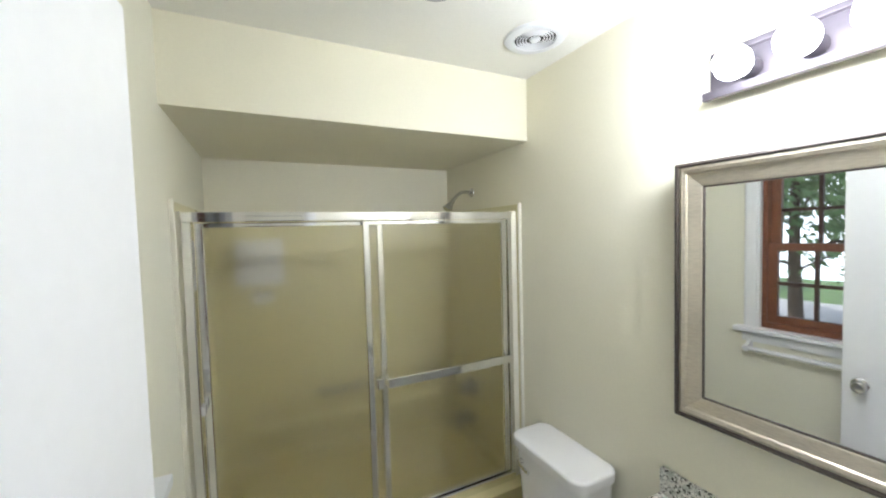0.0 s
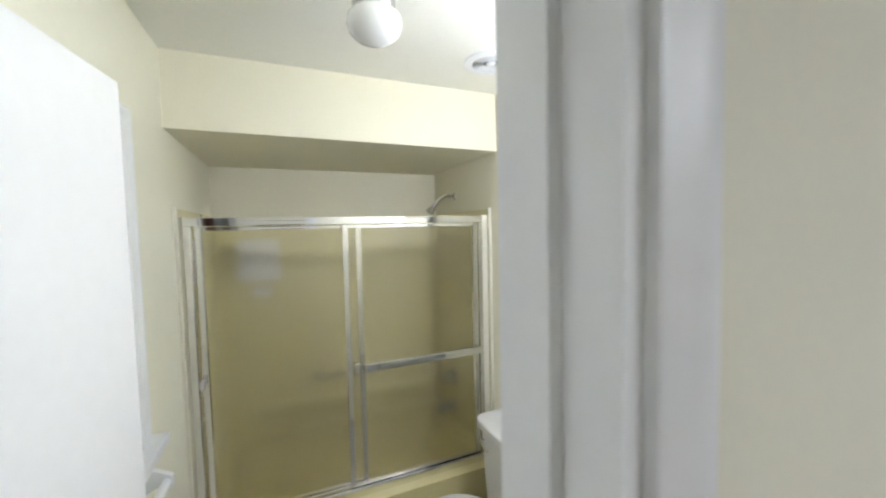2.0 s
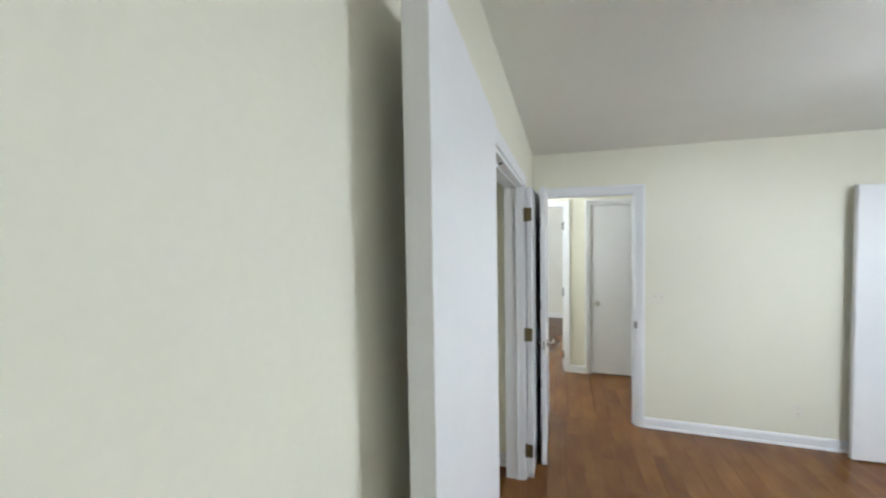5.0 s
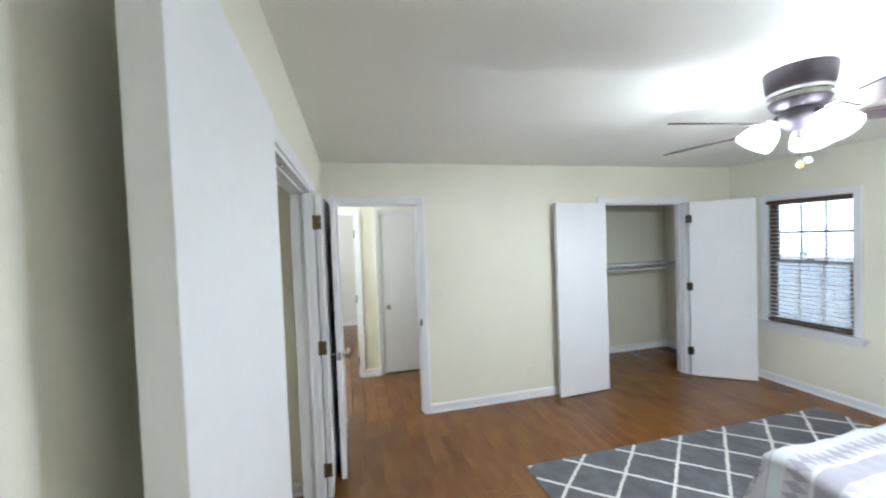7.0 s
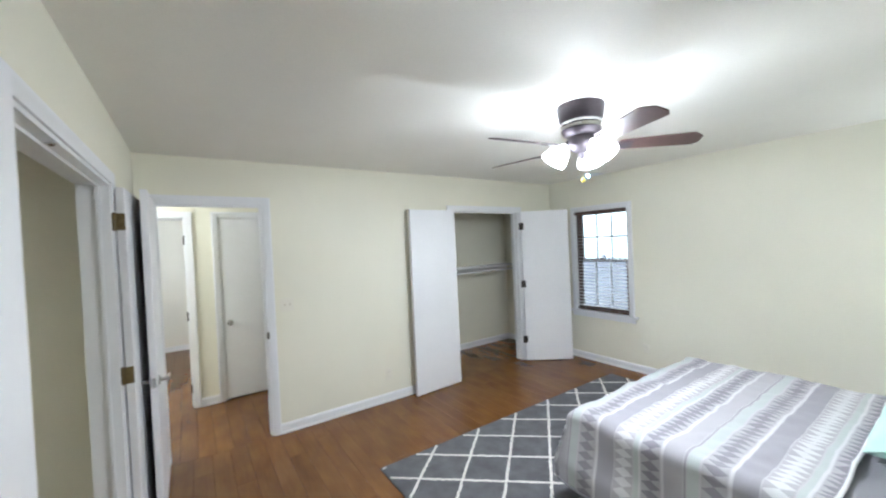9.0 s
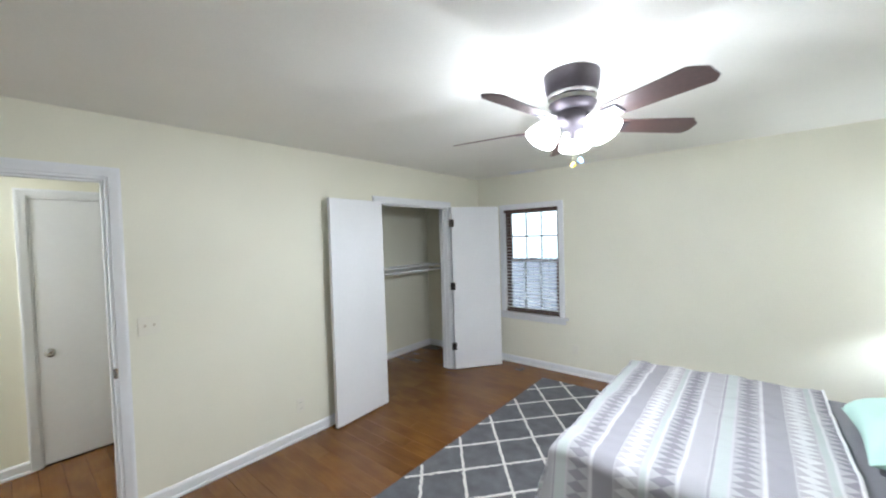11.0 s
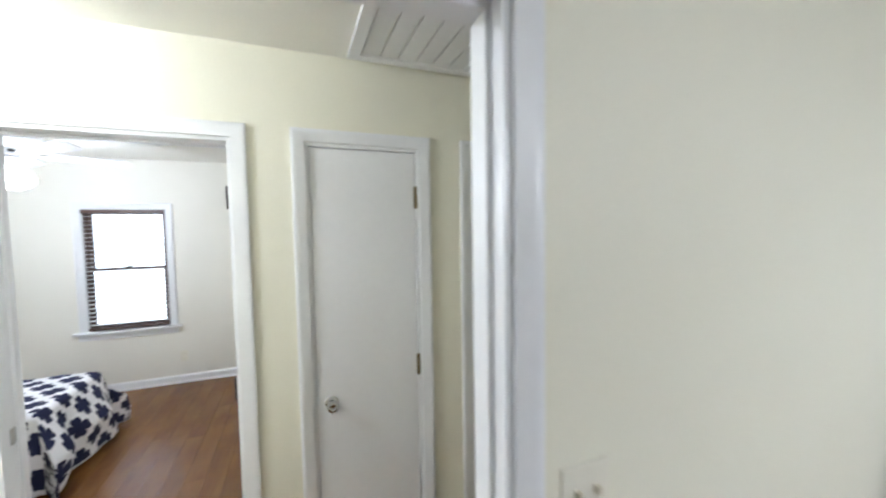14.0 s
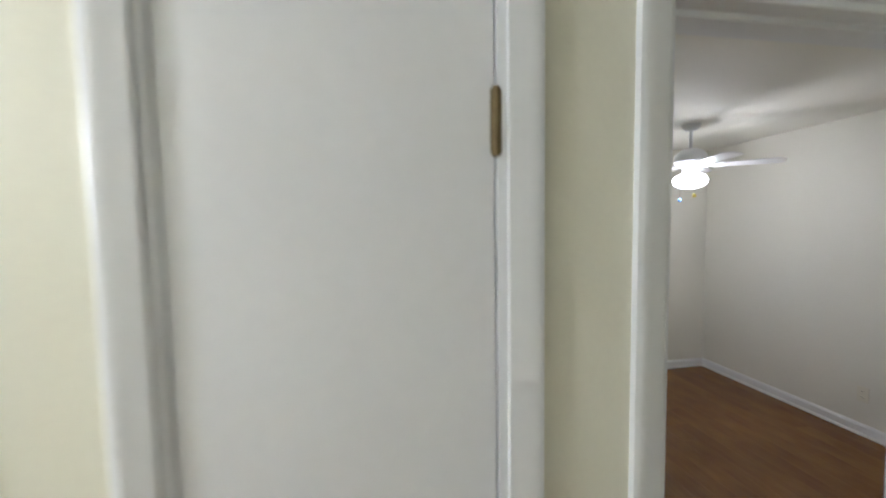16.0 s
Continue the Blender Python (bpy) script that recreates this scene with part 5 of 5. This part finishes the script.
# mirror with stepped champagne frame
mir = empty("mirror", pose(BX + 1.455, BY + 0.15, 0, 0, 0, 1.8) @ pose(-1.455, -0.15, 0), "wall mirror in a stepped champagne wood frame", "mirror")
my0, my1, mz0, mz1 = 0.15, 0.886, 1.112, 1.886
M = frame_matrix("y", WX, -1)
bm = bmesh.new()
prof = [(0.0, 0.001), (0.0, 0.030), (0.007, 0.033), (0.013, 0.030)]
prof2 = [(0.013, 0.028), (0.020, 0.030), (0.030, 0.027), (0.034, 0.022), (0.068, 0.015), (0.072, 0.012), (0.072, 0.006)]


def frame_ring(profile, mat, name, label=""):
    bm = bmesh.new()
    rings = []
    for d, n in profile:
        rings.append([bm.verts.new(M @ Vector(p)) for p in ((my0 + d, n, mz0 + d), (my1 - d, n, mz0 + d), (my1 - d, n, mz1 - d), (my0 + d, n, mz1 - d))])
    for a, c in zip(rings, rings[1:]):
        for i in range(4):
            bm.faces.new((a[i], a[(i + 1) % 4], c[(i + 1) % 4], c[i]))
    bmesh.ops.recalc_face_normals(bm, faces=bm.faces)
    return part(name, bm, mat, mir, label)


frame_ring(prof, dark_edge, "outer_edge", "dark outer edge")
frame_ring(prof2, champagne, "frame", "brushed champagne moulding")
frame_ring([(0.070, 0.0125), (0.072, 0.0135), (0.075, 0.0125), (0.075, 0.006)], dark_edge, "inner_bead")
part("glass", box(WX - 0.009, WX - 0.002, my0 + 0.065, my1 - 0.065, mz0 + 0.065, mz1 - 0.065), mirror_glass, mir)
part("backing", box(WX - 0.002, WX - 0.0005, my0 + 0.01, my1 - 0.01, mz0 + 0.01, mz1 - 0.01), dark_edge, mir)

vl = empty("vanity_light", pose(BX, BY, 0), "dark bronze vanity light bar with three glowing globes", "wall light")
part("back_bar", box(WX - 0.028, WX - 0.001, 0.18, 0.80, 2.06, 2.175, 0.006), bronze, vl)
part("lower_ledge", box(WX - 0.05, WX - 0.0285, 0.17, 0.81, 2.052, 2.075, 0.004), bronze, vl)
part("upper_ledge", box(WX - 0.045, WX - 0.0285, 0.19, 0.79, 2.160, 2.176, 0.004), bronze, vl)
for y in (0.70, 0.575, 0.45):
    part("socket", lathe([(0.0, 0.0), (0.026, 0.0), (0.024, -0.045), (0.0, -0.045)], 18, "x", move=Matrix.Translation((WX - 0.03, y, 2.105))), bronze, vl, soft=True)
    g = part("globe", lathe([(0.0, 0.0), (0.02, -0.002), (0.034, -0.018), (0.045, -0.045), (0.046, -0.062), (0.036, -0.09), (0.018, -0.104), (0.0, -0.107)], 24, "x", move=Matrix.Translation((WX - 0.068, y, 2.105)) @ Matrix.Scale(0.88, 4)), glow, vl, "lit round bulb", True)
    g.visible_shadow = False

ev = empty("exhaust_fan", pose(BX + 1.235, BY + 1.32, H), "round white ceiling exhaust fan with ring louvres", "exhaust fan")
part("rim", lathe([(0.078, -0.005), (0.080, -0.012), (0.098, -0.014), (0.114, -0.009), (0.118, -0.001), (0.078, -0.001), (0.078, -0.005)], 40, caps=False), fan_white, ev, soft=True)
# dark disc painted as the unlit duct behind the louvres
part("backing", lathe([(0.0, -0.002), (0.08, -0.002), (0.08, -0.004), (0.0, -0.004)], 32), slot, ev)
for r in (0.066, 0.055, 0.044, 0.033):
    part("louvre", lathe([(r, -0.0045), (r + 0.0005, -0.0095), (r + 0.0040, -0.0100), (r + 0.0040, -0.0045), (r, -0.0045)], 36, caps=False), fan_white, ev, soft=True)
part("hub", lathe([(0.0, -0.013), (0.018, -0.012), (0.022, -0.008), (0.022, -0.005), (0.0, -0.005)], 24), fan_white, ev, soft=True)
cl = empty("ceiling_light", pose(BX + 0.645, BY + 0.955, H), "unlit white glass globe on a nickel ceiling base", "ceiling light")
part("base", lathe([(0.0, 0.0), (0.060, 0.0), (0.062, -0.012), (0.060, -0.085), (0.052, -0.104), (0.0, -0.104)], 32), nickel, cl, soft=True)
part("globe", lathe([(0.050, -0.102), (0.063, -0.107), (0.074, -0.120), (0.077, -0.138), (0.071, -0.160), (0.054, -0.176), (0.030, -0.185), (0.0, -0.188)], 32), shade_white, cl, soft=True)

tr = empty("towel_rail", pose(BX, BY, 0), "white painted wooden towel rail under the window", "towel rail")
for y in (0.54, 1.25):
    part("bracket", loft([[(XB + 0.001, y - 0.009, 1.0 - 0.055), (XB + 0.001, y + 0.009, 1.0 - 0.055), (XB + 0.001, y + 0.009, 1.0 + 0.02), (XB + 0.001, y - 0.009, 1.0 + 0.02)], [(XB + 0.03, y - 0.009, 1.0 - 0.04), (XB + 0.03, y + 0.009, 1.0 - 0.04), (XB + 0.03, y + 0.009, 1.0 + 0.012), (XB + 0.03, y - 0.009, 1.0 + 0.012)], [(XB + 0.07, y - 0.009, 1.0 - 0.045), (XB + 0.07, y + 0.009, 1.0 - 0.045), (XB + 0.07, y + 0.009, 1.0 - 0.012), (XB + 0.07, y - 0.009, 1.0 - 0.012)]]), white, tr)
part("rail", tube([(XB + 0.055, 0.52, 0.972), (XB + 0.055, 1.27, 0.972)], 0.013, 12), white, tr, soft=True)

# ---- outdoors ----
tagged(part("ground", box(-400, 400, -400, 400, -0.62, -0.42), lawn), "green lawn round the house", "ground", kind="structure")
tagged(part("driveway", box(-10.5, -2.2, -3.0, 11.5, -0.42, -0.37, 0.01), concrete), "pale concrete driveway beyond the bathroom window", "driveway", kind="structure")
tagged(part("patio", box(-2.0, 9.5, -9.58, YS - 0.15, -0.42, -0.36, 0.01), concrete), "grey concrete patio outside the window", "patio", kind="structure")


def neighbour(m, w, h, u, label):
    """A sided outbuilding wall with boards, a window and a low roof."""
    n = empty("neighbour_house", m, label, "house")
    part("wall", box(0, w, 0, 4.0, -0.42, h), siding, n)
    k, mesh = 0, None
    z = -0.30
    while z < h - 0.1:
        if mesh is None:
            bm = bmesh.new()
            vs = [bm.verts.new(c) for c in ((0, -0.005, 0.0), (w, -0.005, 0.0), (w, -0.022, 0.0), (0, -0.022, 0.0), (0, -0.004, 0.15), (w, -0.004, 0.15))]
            for q in ((3, 2, 5, 4), (0, 1, 2, 3), (0, 3, 4), (1, 5, 2)):
                bm.faces.new([vs[i] for i in q])
            first = part("board", bm, siding, n)
            mesh = first.data
            ob = first
        else:
            ob = new("board", mesh)
            ob.parent = n
        ob.location = (0, 0, z)
        z += 0.15
    bm = bmesh.new()
    vs = [bm.verts.new(c) for c in ((-0.4, -0.5, h), (w + 0.4, -0.5, h), (w + 0.4, 2.0, h + 1.1), (-0.4, 2.0, h + 1.1), (-0.4, 4.5, h), (w + 0.4, 4.5, h), (-0.4, -0.5, h - 0.12), (w + 0.4, -0.5, h - 0.12), (w + 0.4, 4.5, h - 0.12), (-0.4, 4.5, h - 0.12))]
    for q in ((0, 1, 2, 3), (3, 2, 5, 4), (0, 6, 7, 1), (4, 5, 8, 9), (6, 9, 8, 7), (0, 3, 4, 9, 6), (1, 7, 8, 5, 2)):
        bm.faces.new([vs[i] for i in q])
    part("roof", bm, shingle, n)
    wf = part("window", box(u - 0.55, u + 0.55, -0.05, -0.0225, 0.6, 1.8, 0.006), white, n)
    part("pane", box(u - 0.48, u + 0.48, -0.056, -0.0505, 0.67, 1.73), dark_edge, wf)
    return n




def board_fence(m, width, height):
    """Upright boards with pointed tops between square posts, on two rails."""
    f = empty("fence", m, "weathered blue-grey board fence behind the patio", "fence")
    for z in (0.25, height - 0.25):
        part("rail", box(0, width, 0.021, 0.06, z - 0.04, z + 0.04, 0.004), fence_wood, f)
    bm = bmesh.new()
    w = 0.14
    outline = [(0, 0), (w, 0), (w, height - 0.04), (w / 2, height), (0, height - 0.04)]
    a = [bm.verts.new((x, 0.0, z)) for x, z in outline]
    b = [bm.verts.new((x, 0.02, z)) for x, z in outline]
    bm.faces.new(a)
    bm.faces.new(b[::-1])
    for i in range(5):
        j = (i + 1) % 5
        bm.faces.new((a[j], a[i], b[i], b[j]))
    first = part("board", bm, fence_wood, f)
    n = int(width / 0.148)
    for i in range(1, n):
        ob = new("board", first.data)
        ob.parent = f
        ob.location = (i * 0.148, 0, 0)
    for i in range(5):
        x = width * i / 4
        part("post", box(x - 0.05, x + 0.05, 0.061, 0.16, 0, height + 0.06, 0.006), fence_wood, f)
    return f


fence_wood = material("weathered blue-grey board", (0.20, 0.22, 0.25), 0.75, grain=0.12, scale=20, stretch=(8, 8, 1), blotch=0.12, per_object=0.12)
board_fence(pose(9.0, -9.7, -0.42, 0, 0, 180), 10.0, 1.48)
neighbour(pose(-11.0, 8.0, 0, 0, 0, 90), 9.0, 2.4, 4.5, "pale sided house beyond the bathroom window")

pp = empty("patio_post", pose(4.13, -8.17, -0.36), "weathered pinkish wooden post beyond the patio", "post")
pink_wood = material("weathered pink wood", (0.52, 0.42, 0.40), 0.8, grain=0.2, scale=20, stretch=(8, 8, 1), blotch=0.1)
part("shaft", box(-0.06, 0.06, -0.06, 0.06, 0.0, 1.80, 0.006), pink_wood, pp)
part("cap", box(-0.075, 0.075, -0.075, 0.075, 1.801, 1.835, 0.008), pink_wood, pp)


def tree(x, y, h, seed, label):
    rng = random.Random(seed)
    t = empty("tree", pose(x, y, -0.42), label, "tree", "garden trees")
    bm = tube([(0, 0, 0), (0.05, 0.03, h * 0.3), (-0.03, 0.06, h * 0.6), (0.02, 0, h * 0.85)], [0.12, 0.09, 0.06, 0.02], 10)
    tips = []
    for i in range(9):
        a, z = rng.uniform(0, 6.28), h * rng.uniform(0.25, 0.7)
        r = h * rng.uniform(0.18, 0.34)
        tip = (r * math.cos(a), r * math.sin(a), z + h * rng.uniform(0.08, 0.25))
        tube([(0, 0, z), (tip[0] * 0.5, tip[1] * 0.5, z + (tip[2] - z) * 0.4), tip], [0.03, 0.02, 0.01], 6, bm)
        tips.append(tip)
    part("trunk", bm, bark, t, soft=True)
    tips.append((0, 0, h * 0.9))
    vs, fs = [], []
    for i in range(6500):
        c = Vector(rng.choice(tips)) + Vector((rng.gauss(0, 1), rng.gauss(0, 1), rng.gauss(0, 0.8))) * h * 0.10
        n = Vector((rng.uniform(-1, 1), rng.uniform(-1, 1), rng.uniform(-0.3, 1))).normalized()
        u = n.orthogonal().normalized()
        v = n.cross(u)
        s = rng.uniform(0.05, 0.11)
        k = len(vs)
        vs += [c + u * s, c + v * s * 0.5, c - u * s, c - v * s * 0.5]
        fs.append((k, k + 1, k + 2, k + 3))
    me = bpy.data.meshes.new("crown")
    me.from_pydata([tuple(p) for p in vs], [], fs)
    me.materials.append(leaf)
    cr = new("crown", me)
    cr.parent = t
    return t


tree(-6.4, 2.9, 5.0, 1, "leafy green tree outside the bathroom window")
tree(-7.6, 5.2, 5.6, 2, "leafy green tree beside the lawn")
tree(-6.0, 0.4, 4.4, 3, "small leafy green tree near the house")

tagged(part("backdrop", box(11.5, 11.6, -12, 12, -0.41, 9), bright_sky), "bright hazy sky beyond the east windows", "sky", kind="structure")
hazy_sky = material("pale hazy sky", (0.80, 0.92, 0.90), 1.0, emit=0.5)
tagged(part("backdrop_south", box(-2, 14, -10.7, -10.6, -0.41, 9), hazy_sky), "pale hazy sky beyond the board fence", "sky", kind="structure")
tagged(part("backdrop_west", box(-16.1, -16.0, -6, 14, -0.41, 9), bright_sky), "bright hazy sky beyond the bathroom window", "sky", kind="structure")

planks()
